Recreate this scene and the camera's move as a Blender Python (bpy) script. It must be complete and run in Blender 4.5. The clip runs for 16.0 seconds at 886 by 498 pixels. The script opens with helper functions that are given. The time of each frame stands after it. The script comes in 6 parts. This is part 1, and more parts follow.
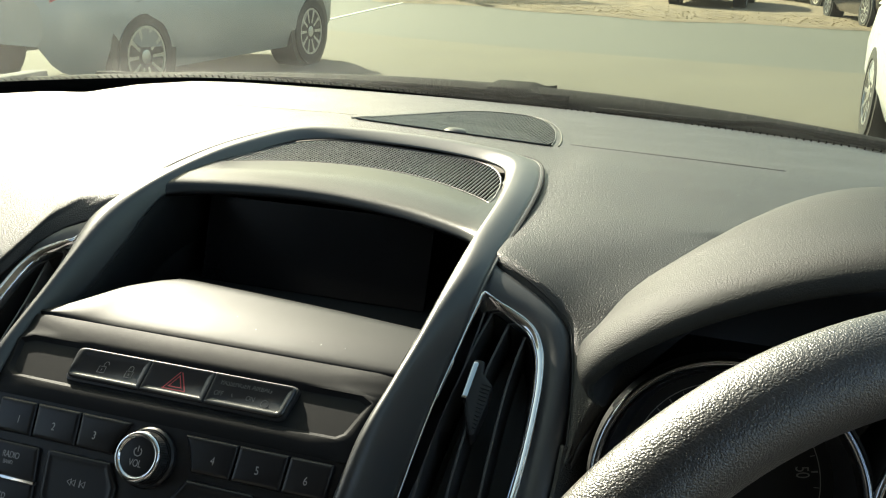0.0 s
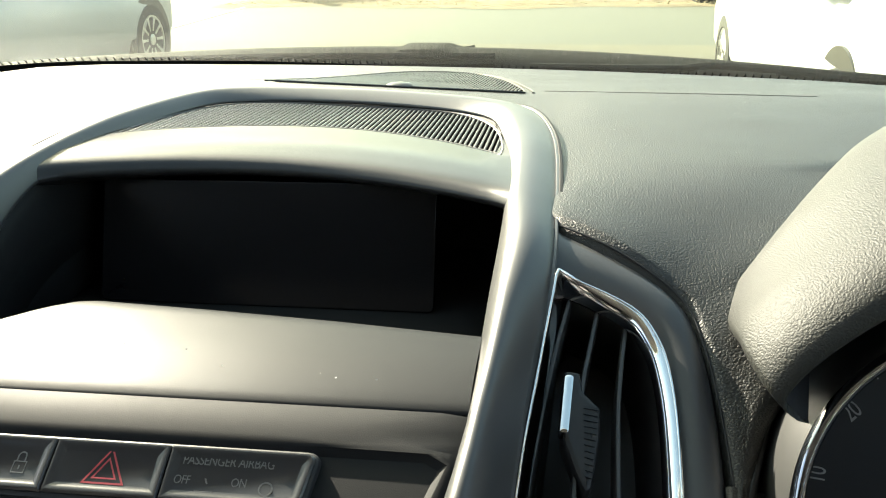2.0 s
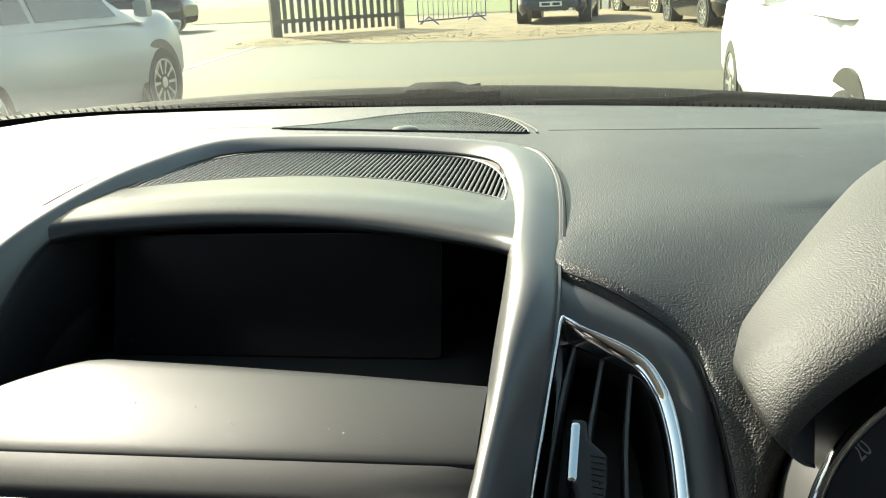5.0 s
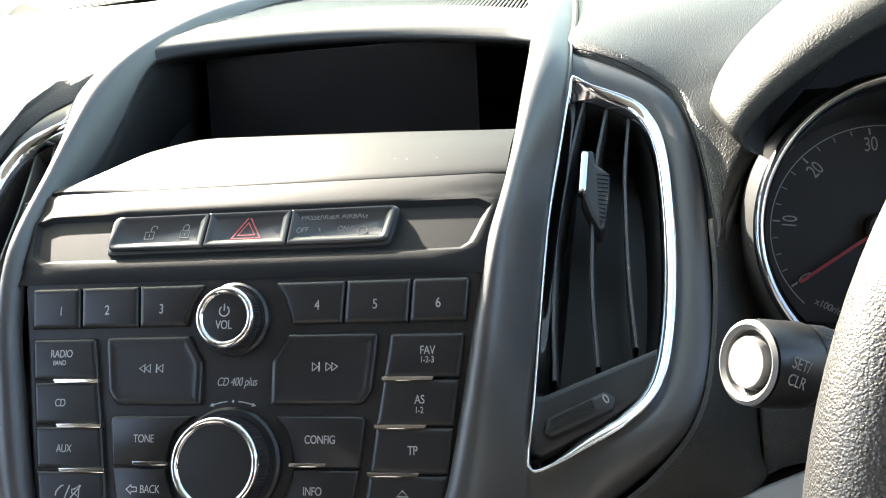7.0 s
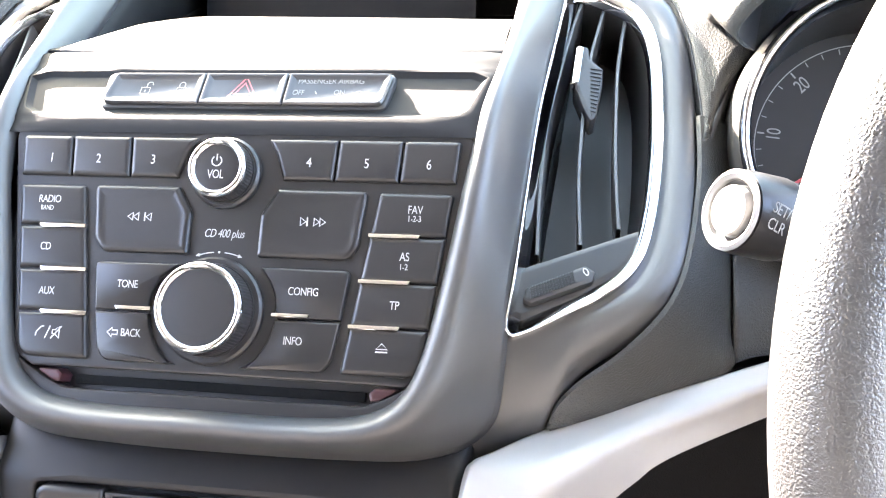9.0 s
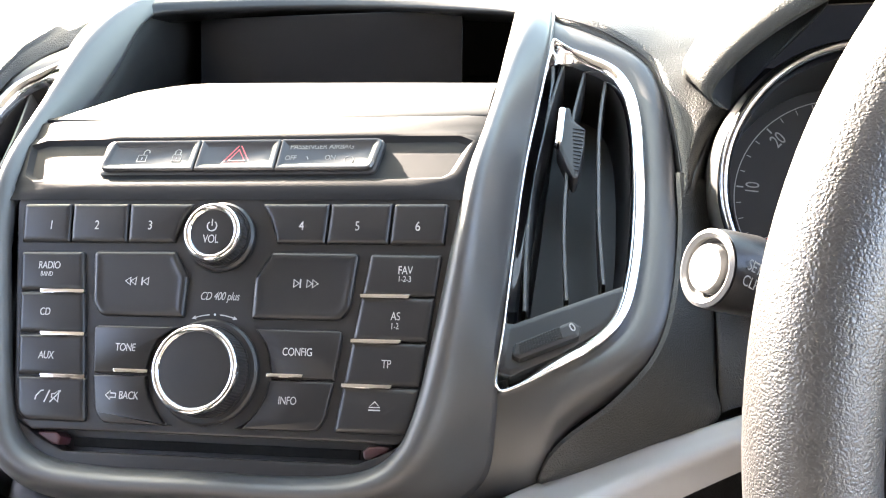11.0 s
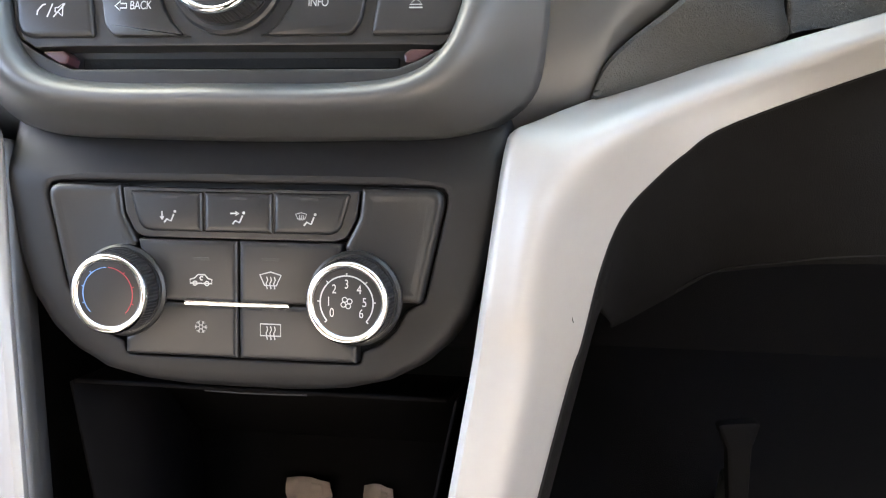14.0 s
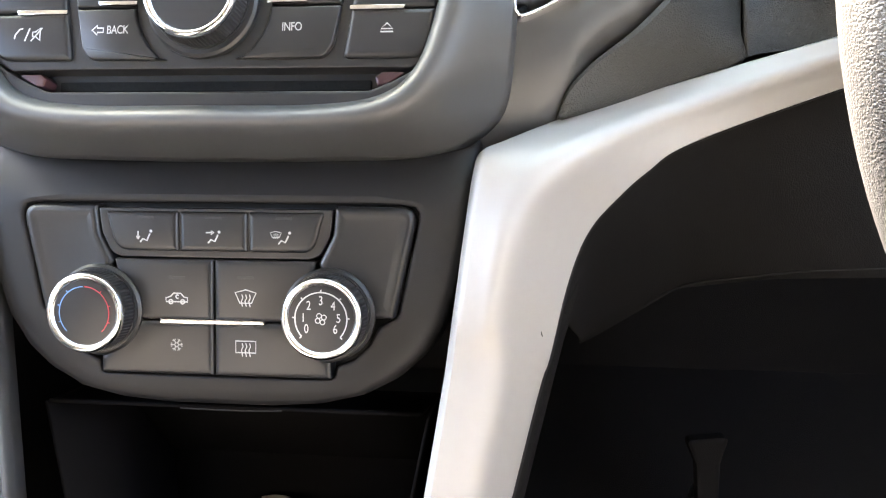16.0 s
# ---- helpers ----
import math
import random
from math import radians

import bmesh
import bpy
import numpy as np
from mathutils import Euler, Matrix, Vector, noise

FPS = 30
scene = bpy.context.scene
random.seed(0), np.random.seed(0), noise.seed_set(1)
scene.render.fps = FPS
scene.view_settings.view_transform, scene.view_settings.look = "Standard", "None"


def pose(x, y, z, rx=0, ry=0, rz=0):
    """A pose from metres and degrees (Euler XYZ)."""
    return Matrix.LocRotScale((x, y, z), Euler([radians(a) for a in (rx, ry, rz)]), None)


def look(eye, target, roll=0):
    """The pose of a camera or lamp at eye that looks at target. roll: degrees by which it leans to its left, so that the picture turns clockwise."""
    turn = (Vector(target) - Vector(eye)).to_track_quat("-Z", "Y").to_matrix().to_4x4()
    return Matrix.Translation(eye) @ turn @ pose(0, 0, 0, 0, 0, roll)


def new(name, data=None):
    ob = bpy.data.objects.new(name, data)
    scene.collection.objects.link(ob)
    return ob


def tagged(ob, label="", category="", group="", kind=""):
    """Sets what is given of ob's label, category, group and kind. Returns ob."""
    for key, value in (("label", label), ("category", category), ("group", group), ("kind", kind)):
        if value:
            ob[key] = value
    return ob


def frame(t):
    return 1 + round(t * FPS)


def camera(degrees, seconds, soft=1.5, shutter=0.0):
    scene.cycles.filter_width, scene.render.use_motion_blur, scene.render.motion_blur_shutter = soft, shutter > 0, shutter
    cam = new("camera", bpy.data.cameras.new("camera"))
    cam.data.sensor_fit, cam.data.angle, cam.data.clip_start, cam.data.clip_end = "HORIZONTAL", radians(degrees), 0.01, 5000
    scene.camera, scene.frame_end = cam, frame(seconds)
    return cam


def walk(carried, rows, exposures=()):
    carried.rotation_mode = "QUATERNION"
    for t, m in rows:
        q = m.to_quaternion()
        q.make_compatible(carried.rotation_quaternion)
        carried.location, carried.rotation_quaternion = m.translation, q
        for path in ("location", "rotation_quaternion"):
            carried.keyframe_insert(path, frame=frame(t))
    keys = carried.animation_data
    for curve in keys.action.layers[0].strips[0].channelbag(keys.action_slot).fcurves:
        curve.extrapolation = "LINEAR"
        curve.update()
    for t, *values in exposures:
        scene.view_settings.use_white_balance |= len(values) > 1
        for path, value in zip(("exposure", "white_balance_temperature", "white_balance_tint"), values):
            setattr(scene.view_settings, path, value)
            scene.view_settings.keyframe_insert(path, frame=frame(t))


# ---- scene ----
cam = camera(51.1, 16.0, soft=1.1)
PATH = [
    (0, (0.298, 0.008, 1.205), (-0.259, 1.824, 0.579), 2.2),
    (0.5, (0.309, 0.023, 1.163), (-0.168, 1.86, 0.532), 0.3),
    (1, (0.264, 0.042, 1.11), (-0.155, 1.867, 0.408), -1.8),
    (1.5, (0.194, 0.118, 1.113), (-0.203, 1.945, 0.401), -2.6),
    (2, (0.163, 0.172, 1.125), (-0.112, 2.053, 0.504), -0.8),
    (2.5, (0.157, 0.193, 1.115), (-0.055, 2.098, 0.544), -1.0),
    (3, (0.158, 0.191, 1.122), (-0.074, 2.092, 0.548), -1.6),
    (3.5, (0.158, 0.183, 1.131), (-0.108, 2.081, 0.559), -1.8),
    (3.7, (0.163, 0.186, 1.132), (-0.128, 2.082, 0.565), -2.7),
    (5.8, (0.174, 0.135, 1.141), (-0.146, 2.03, 0.587), -2.9),
    (6, (0.184, 0.121, 1.144), (-0.154, 2.008, 0.573), -3.5),
    (6.5, (0.192, 0.075, 1.12), (-0.167, 1.938, 0.487), -5.2),
    (7, (0.188, 0.038, 1.097), (-0.216, 1.855, 0.366), -6.7),
    (7.5, (0.175, 0.018, 1.087), (-0.274, 1.798, 0.292), -4.9),
    (8, (0.175, 0.006, 1.057), (-0.253, 1.797, 0.276), -2.7),
    (8.5, (0.178, 0.007, 1.041), (-0.202, 1.814, 0.272), -1.9),
    (8.7, (0.181, 0.009, 1.044), (-0.178, 1.821, 0.276), -1.8),
    (10.8, (0.185, -0.004, 1.053), (-0.152, 1.852, 0.387), -2.6),
    (11, (0.187, -0.001, 1.057), (-0.153, 1.854, 0.392), -3.0),
    (11.5, (0.188, 0.002, 1.08), (-0.131, 1.858, 0.407), -3.6),
    (12, (0.182, 0.003, 1.048), (-0.104, 1.856, 0.352), -3.7),
    (12.2, (0.178, 0.004, 1.023), (-0.095, 1.826, 0.244), -3.6),
    (12.5, (0.171, -0.002, 1.0), (-0.113, 1.759, 0.095), -4.2),
    (13, (0.153, -0.018, 0.949), (-0.159, 1.709, -0.01), -2.8),
    (13.5, (0.158, -0.014, 0.939), (-0.182, 1.694, -0.044), -3.3),
    (14, (0.158, -0.014, 0.945), (-0.155, 1.707, -0.025), -3.4),
    (14.5, (0.159, -0.013, 0.945), (-0.139, 1.735, 0.02), -3.3),
    (15, (0.162, -0.011, 0.941), (-0.12, 1.759, 0.052), -3.2),
    (15.5, (0.165, -0.013, 0.946), (-0.097, 1.751, 0.04), -3.3),
    (16, (0.16, -0.025, 0.947), (-0.095, 1.729, 0.021), -2.9),
]
EXPOSURES = [(0, 1.3, 7200, 4), (1.0, 1.85, 7100, 5), (1.5, 2.68, 7050, 6), (2.0, 2.25, 7300, 5), (3.7, 1.97, 7150, 5), (5.8, 1.75, 6950, 5), (6.5, 2.28, 6900, 9), (7.0, 3.25, 6950, 12), (7.5, 3.85, 7000, 15.5), (8.0, 4.72, 7080, 19), (8.7, 5.45, 7050, 20), (10.8, 4.65, 7400, 19), (12.0, 4.1, 7350, 16), (12.5, 5.2, 7450, 15), (13.0, 5.0, 7550, 15.5), (16, 5.2, 7550, 15.5)]
walk(cam, [(t, look(eye, target, roll)) for t, eye, target, roll in PATH], EXPOSURES)

# ---- world, sun, exposure ----
world = bpy.data.worlds.new("sky")
scene.world = world
world.use_nodes = True
wn = world.node_tree.nodes
sky = wn.new("ShaderNodeTexSky")
sky.sky_type, sky.sun_disc = "NISHITA", False
SUN_ELEV, SUN_LEFT = 31.0, 44.0
sky.sun_elevation, sky.sun_rotation = radians(SUN_ELEV), radians(-SUN_LEFT)
sky.dust_density = 2.0
wn["Background"].inputs["Strength"].default_value = 0.12
world.node_tree.links.new(sky.outputs[0], wn["Background"].inputs["Color"])
sun_dir = Vector((-math.sin(radians(SUN_LEFT)) * math.cos(radians(SUN_ELEV)), math.cos(radians(SUN_LEFT)) * math.cos(radians(SUN_ELEV)), math.sin(radians(SUN_ELEV))))
sun = new("sun", bpy.data.lights.new("sun", "SUN"))
sun.data.energy, sun.data.angle, sun.data.color = 5.0, radians(0.6), (1.0, 0.96, 0.88)
sun.matrix_world = look(sun_dir * 50, (0, 0, 0))


# ---- materials ----
def mat(name, col, rough=0.5, metal=0.0, grain=None, var=0.12, vscale=14.0, coat=0.0, spec=0.5, fine=None, rvar=0.08):
    """Principled surface. grain: (cells a metre, height) of leather relief; fine: (scale, height) of noise relief."""
    m = bpy.data.materials.new(name)
    m.use_nodes = True
    nt, b = m.node_tree, m.node_tree.nodes["Principled BSDF"]
    L = nt.links.new
    co = nt.nodes.new("ShaderNodeTexCoord").outputs["Object"]
    b.inputs["Metallic"].default_value = metal
    b.inputs["Coat Weight"].default_value = coat
    b.inputs["Coat Roughness"].default_value = 0.08
    b.inputs["Specular IOR Level"].default_value = spec

    def noise_tex(scale, detail=4.0):
        n = nt.nodes.new("ShaderNodeTexNoise")
        n.inputs["Scale"].default_value, n.inputs["Detail"].default_value = scale, detail
        L(co, n.inputs["Vector"])
        return n.outputs["Fac"]

    big, small = noise_tex(vscale), noise_tex(vscale * 17, 2.0)
    mix = nt.nodes.new("ShaderNodeMath")
    mix.operation = "MULTIPLY_ADD"
    L(small, mix.inputs[0])
    mix.inputs[1].default_value = 0.35
    L(big, mix.inputs[2])
    ramp = nt.nodes.new("ShaderNodeValToRGB")
    ramp.color_ramp.elements[0].position, ramp.color_ramp.elements[1].position = 0.35, 1.0
    ramp.color_ramp.elements[0].color = (*[c * (1 - var) for c in col], 1)
    ramp.color_ramp.elements[1].color = (*[min(1, c * (1 + var)) for c in col], 1)
    L(mix.outputs[0], ramp.inputs[0])
    L(ramp.outputs[0], b.inputs["Base Color"])
    mr = nt.nodes.new("ShaderNodeMapRange")
    mr.inputs[3].default_value, mr.inputs[4].default_value = max(0.02, rough - rvar), min(1.0, rough + rvar)
    L(big, mr.inputs[0])
    L(mr.outputs[0], b.inputs["Roughness"])
    last = None
    if grain:
        v = nt.nodes.new("ShaderNodeTexVoronoi")
        v.feature = "SMOOTH_F1"
        v.inputs["Scale"].default_value = grain[0]
        v.inputs["Smoothness"].default_value = 0.35
        wob = nt.nodes.new("ShaderNodeTexNoise")
        wob.inputs["Scale"].default_value = grain[0] * 0.6
        L(co, wob.inputs["Vector"])
        add = nt.nodes.new("ShaderNodeVectorMath")
        add.operation = "MULTIPLY_ADD"
        L(wob.outputs["Color"], add.inputs[0])
        add.inputs[1].default_value = (1.6 / grain[0],) * 3
        L(co, add.inputs[2])
        L(add.outputs[0], v.inputs["Vector"])
        bump = nt.nodes.new("ShaderNodeBump")
        bump.invert = True
        bump.inputs["Strength"].default_value, bump.inputs["Distance"].default_value = 1.0, grain[1]
        L(v.outputs["Distance"], bump.inputs["Height"])
        last = bump
    if fine:
        bump = nt.nodes.new("ShaderNodeBump")
        bump.inputs["Strength"].default_value, bump.inputs["Distance"].default_value = 1.0, fine[1]
        L(noise_tex(fine[0], 3.0), bump.inputs["Height"])
        if last:
            L(last.outputs[0], bump.inputs["Normal"])
        last = bump
    if last:
        L(last.outputs[0], b.inputs["Normal"])
    return m


def glass(name, tint=(1, 1, 1), dust=0.026):
    """A thin clear pane: it lets light through and mirrors by its angle."""
    m = bpy.data.materials.new(name)
    m.use_nodes = True
    nt = m.node_tree
    nt.nodes.remove(nt.nodes["Principled BSDF"])
    t, g, f, p, q, x = (nt.nodes.new("ShaderNode" + k) for k in ("BsdfTransparent", "BsdfGlossy", "LayerWeight", "Math", "Math", "MixShader"))
    t.inputs["Color"].default_value = (*tint, 1)
    g.inputs["Roughness"].default_value = 0.02
    f.inputs["Blend"].default_value = 0.5
    p.operation, q.operation = "POWER", "MULTIPLY_ADD"
    p.inputs[1].default_value, q.inputs[1].default_value, q.inputs[2].default_value = 4.5, 0.25, 0.003
    nt.links.new(f.outputs["Facing"], p.inputs[0])
    nt.links.new(p.outputs[0], q.inputs[0])
    nt.links.new(q.outputs[0], x.inputs[0])
    nt.links.new(t.outputs[0], x.inputs[1])
    nt.links.new(g.outputs[0], x.inputs[2])
    # a film of dust, thickened on the passenger's side to paint in the glare
    d, n, c, sep, r, ml, y = (nt.nodes.new("ShaderNode" + k) for k in ("BsdfTranslucent", "TexNoise", "TexCoord", "SeparateXYZ", "MapRange", "Math", "MixShader"))
    d.inputs["Color"].default_value = (0.8, 0.8, 0.76, 1)
    n.inputs["Scale"].default_value, n.inputs["Detail"].default_value = 7.0, 8.0
    nt.links.new(c.outputs["Object"], n.inputs["Vector"])
    nt.links.new(c.outputs["Object"], sep.inputs[0])
    nt.links.new(sep.outputs[0], r.inputs[0])
    r.inputs[1].default_value, r.inputs[2].default_value, r.inputs[3].default_value, r.inputs[4].default_value = -0.75, -0.12, dust * 2.2, dust * 0.3
    ml.operation = "MULTIPLY"
    nt.links.new(r.outputs[0], ml.inputs[0])
    nt.links.new(n.outputs["Fac"], ml.inputs[1])
    nt.links.new(ml.outputs[0], y.inputs[0])
    nt.links.new(x.outputs[0], y.inputs[1])
    nt.links.new(d.outputs[0], y.inputs[2])
    nt.links.new(y.outputs[0], nt.nodes["Material Output"].inputs["Surface"])
    return m


DASH = mat("grained_dash_vinyl", (0.026, 0.027, 0.0245), 0.48, grain=(1000, 0.00032), var=0.10, fine=(2500, 0.00008))
HOODSKIN = mat("fine_grained_hood_vinyl", (0.026, 0.027, 0.0245), 0.58, grain=(1100, 0.00024), var=0.10, fine=(2600, 0.00006), spec=0.3)
SATIN = mat("satin_graphite_paint", (0.051, 0.0517, 0.0521), 0.42, metal=0.1, fine=(3000, 0.00003), var=0.05, spec=0.75)
PANEL = mat("dark_grey_panel_plastic", (0.023, 0.023, 0.0235), 0.31, fine=(2600, 0.00005), var=0.08, spec=0.36)
# panel plastic darkened to stand for the shade on the switch strip
FASCIA = mat("matt_shaded_fascia_plastic", (0.0120, 0.0125, 0.0134), 0.58, fine=(2600, 0.00006), var=0.10, spec=0.12)
# panel plastic darkened and cooled in colour against strong sunlight on the ledge
LEDGE = mat("dimmed_satin_ledge_plastic", (0.0150, 0.0158, 0.0170), 0.48, fine=(2600, 0.00005), var=0.10, spec=0.13)
CONSOLE = mat("matt_dark_console_plastic", (0.0110, 0.0107, 0.0110), 0.46, fine=(2600, 0.00006), var=0.10, spec=0.30)
BUTTON = mat("charcoal_button_plastic", (0.018, 0.018, 0.0185), 0.31, fine=(2600, 0.00004), var=0.10, spec=0.42)
HAZ = mat("satin_grey_switch_plastic", (0.034, 0.034, 0.035), 0.20, fine=(2200, 0.00003), var=0.08)
BLACK = mat("matt_black_plastic", (0.021, 0.021, 0.022), 0.45, fine=(2000, 0.00004))
SCREEN = mat("black_display_glass", (0.009, 0.009, 0.0095), 0.22, spec=0.3)
CHROME = mat("chrome", (0.86, 0.86, 0.87), 0.06, metal=1.0, var=0.02, rvar=0.02)
# chrome darkened to carry the instrument hood's shade on the gauge rings
SHADECHROME = mat("shaded_chrome", (0.38, 0.38, 0.39), 0.10, metal=1.0, var=0.02, rvar=0.02)
SILVER = mat("satin_silver_trim_paint", (0.35, 0.342, 0.328), 0.46, metal=0.25, var=0.04, fine=(4000, 0.00002))
INK = mat("white_print", (0.42, 0.42, 0.42), 0.5, var=0.04)
INKMID = mat("worn_grey_print", (0.22, 0.22, 0.21), 0.5, var=0.3)
INKRED = mat("red_print", (0.40, 0.035, 0.05), 0.45, var=0.06)
INKBLUE = mat("blue_print", (0.13, 0.28, 0.55), 0.45, var=0.06)
INKDARK = mat("embossed_grey_print", (0.11, 0.11, 0.11), 0.4, var=0.06)
REDLENS = mat("dull_red_slot_insert", (0.055, 0.021, 0.024), 0.3, var=0.1)
WHEEL = mat("grained_wheel_leather", (0.031, 0.0306, 0.031), 0.38, grain=(1300, 0.00022), var=0.12, spec=1.0)
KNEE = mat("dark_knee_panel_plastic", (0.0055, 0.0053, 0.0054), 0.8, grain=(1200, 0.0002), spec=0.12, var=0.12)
CLOTH = mat("grey_headlining_cloth", (0.36, 0.36, 0.36), 0.9, fine=(900, 0.0004))
SEATCLOTH = mat("warm_grey_cabin_cloth", (0.115, 0.112, 0.112), 0.9, fine=(900, 0.0005))
SMOKE = mat("grey_gauge_face", (0.0045, 0.0045, 0.005), 0.5, var=0.08)
RUBBER = mat("weathered_black_plastic", (0.012, 0.0122, 0.012), 0.8, fine=(500, 0.0004), var=0.45, spec=0.06)
DEEP = mat("black_cavity_plastic", (0.012, 0.012, 0.0122), 0.65, spec=0.18)
CUBBY = mat("near_black_cubby_lining", (0.0042, 0.0040, 0.0042), 0.85, spec=0.06)
# shade of the deep slat gaps, put into the colour
GAPSHADE = mat("black_gap_shade", (0.0022, 0.0022, 0.0022), 0.95, spec=0.0)
# black plastic lowered further to paint in the rim's shadow on the spokes
SPOKE = mat("shaded_black_spoke_plastic", (0.004, 0.004, 0.004), 0.95, spec=0.0, fine=(2600, 0.00004))
PALESILVER = mat("dull_silver_button_paint", (0.18, 0.18, 0.178), 0.42, metal=0.2, var=0.06)
DIALINK = mat("dim_grey_dial_print", (0.30, 0.30, 0.30), 0.5)
PALEWALL = mat("grey_gauge_wall", (0.04, 0.04, 0.039), 0.5)
INKDIM = mat("dim_grey_switch_print", (0.15, 0.15, 0.15), 0.4)
CERAMIC = mat("black_ceramic_print", (0.006, 0.006, 0.006), 0.8, spec=0.1)
GLASS = glass("green_tinted_windscreen_glass", (0.90, 0.95, 0.86))


# ---- mesh helpers ----
def finish(bm, name, material, sharp=35.0):
    bmesh.ops.recalc_face_normals(bm, faces=bm.faces)
    me = bpy.data.meshes.new(name)
    bm.to_mesh(me)
    bm.free()
    me.polygons.foreach_set("use_smooth", [True] * len(me.polygons))
    me.set_sharp_from_angle(angle=radians(sharp))
    me.materials.append(material)
    return me


def part(name, bm, material, parent, label="", m=None, thick=0.0, sharp=35.0):
    """One mesh object under a thing or a part; m places it in its parent's space."""
    ob = new(name, finish(bm, name, material, sharp))
    ob.parent = parent
    if m is not None:
        ob.matrix_basis = m
    if thick:
        sol = ob.modifiers.new("thickness", "SOLIDIFY")
        sol.thickness, sol.offset = thick, 0.0
    return tagged(ob, label)


def thing(name, label, category, m=None, group="", kind=""):
    ob = new(name)
    ob.empty_display_size = 0.05
    if m is not None:
        ob.matrix_basis = m
    return tagged(ob, label, category, group, kind)


def spline(points, per=6, closed=False):
    """Catmull-Rom through the points."""
    p = [Vector(q) for q in points]
    n = len(p)
    out = []
    last = n if closed else n - 1
    for i in range(last):
        if closed:
            a, b, c, d = p[i - 1], p[i], p[(i + 1) % n], p[(i + 2) % n]
        else:
            b, c = p[i], p[i + 1]
            a = p[i - 1] if i else b * 2 - c
            d = p[i + 2] if i + 2 < n else c * 2 - b
        for k in range(per):
            t = k / per
            out.append(0.5 * (2 * b + (c - a) * t + (2 * a - 5 * b + 4 * c - d) * t * t + (3 * b - a - 3 * c + d) * t ** 3))
    if not closed:
        out.append(p[-1].copy())
    return out


def grid(rows, wrap_u=False, wrap_v=False, bm=None):
    """Quads over rows of points."""
    bm = bm or bmesh.new()
    vs = [[bm.verts.new(p) for p in row] for row in rows]
    nr, nc = len(vs), len(vs[0])
    for i in range(nr if wrap_u else nr - 1):
        for j in range(nc if wrap_v else nc - 1):
            f = [vs[i][j], vs[(i + 1) % nr][j], vs[(i + 1) % nr][(j + 1) % nc], vs[i][(j + 1) % nc]]
            if len(set(f)) == 4:
                bm.faces.new(f)
    return bm


class Outline(list):
    """A closed outline that keeps its corners and radii, to be drawn in cleanly."""
    corners, radii, steps = None, None, 5


def fillet(poly, r, n=5):
    """Round the corners of a closed outline; r is one radius or one for each corner."""
    poly = [Vector(p) for p in poly]
    rs = list(r) if isinstance(r, (list, tuple)) else [r] * len(poly)
    out = Outline()
    out.corners, out.radii, out.steps = poly, rs, n
    for i, p in enumerate(poly):
        a, b = poly[i - 1] - p, poly[(i + 1) % len(poly)] - p
        la, lb = a.length, b.length
        a.normalize(), b.normalize()
        d = max(1e-6, min(rs[i] / max(math.tan(a.angle(b) / 2), 1e-4), la * 0.48, lb * 0.48))
        s, e = p + a * d, p + b * d
        for k in range(n + 1):
            t = k / n
            out.append((1 - t) ** 2 * s + 2 * t * (1 - t) * p + t * t * e)
    return out


def inset(poly, d):
    """The outline drawn in by d."""
    if isinstance(poly, Outline):
        return fillet(inset(poly.corners, d), [max(r - d, 0.00003) for r in poly.radii], poly.steps)
    out = []
    area = sum(poly[i - 1][0] * poly[i][1] - poly[i][0] * poly[i - 1][1] for i in range(len(poly)))
    sgn = 1 if area > 0 else -1
    for i, p in enumerate(poly):
        a, b = (poly[i] - poly[i - 1]), (poly[(i + 1) % len(poly)] - poly[i])
        if a.length < 1e-9:
            a = b
        if b.length < 1e-9:
            b = a
        na, nb = Vector((-a.y, a.x)).normalized(), Vector((-b.y, b.x)).normalized()
        m = na + nb
        m = m.normalized() if m.length > 1e-6 else na
        out.append(p + m * (sgn * d / max(0.4, m.dot(na))))
    return out


def slab(poly, n0, n1, bevel=0.0006, dish=0.0, bm=None):
    """A plate with the outline poly between the heights n0 and n1, its upper edge rounded over."""
    bm = bm or bmesh.new()
    poly = poly if isinstance(poly, Outline) else [Vector((p[0], p[1])) for p in poly]
    rings = [(poly, n0), (poly, n1 - bevel), (inset(poly, bevel * 0.3), n1 - bevel * 0.3), (inset(poly, bevel), n1)]
    rings.append((inset(poly, bevel * 1.35), n1))
    if dish:
        rings.append((inset(poly, bevel * 2 + abs(dish) * 2), n1 - dish))
        rings.append((inset(poly, bevel * 2.4 + abs(dish) * 2), n1 - dish))
    vs = [[bm.verts.new((p.x, p.y, h)) for p in ring] for ring, h in rings]
    for lo, hi in zip(vs, vs[1:]):
        for i in range(len(lo)):
            bm.faces.new((lo[i - 1], lo[i], hi[i], hi[i - 1]))
    bm.faces.new(vs[-1])
    bm.faces.new(vs[0][::-1])
    return bm


def lathe(profile, seg=64, bm=None, at=(0, 0), caps=True):
    """Turn (radius, height) round the z axis."""
    bm = bm or bmesh.new()
    rows = []
    for r, h in profile:
        rows.append([(at[0] + r * math.cos(2 * math.pi * k / seg), at[1] + r * math.sin(2 * math.pi * k / seg), h) for k in range(seg)])
    start = len(bm.verts)
    grid(rows, wrap_v=True, bm=bm)
    bm.verts.ensure_lookup_table()
    for row, flip in ((0, True), (len(rows) - 1, False)):
        if caps and profile[row][0] > 1e-5:
            ring = [bm.verts[start + row * seg + k] for k in range(seg)]
            bm.faces.new(ring[::-1] if flip else ring)
    return bm


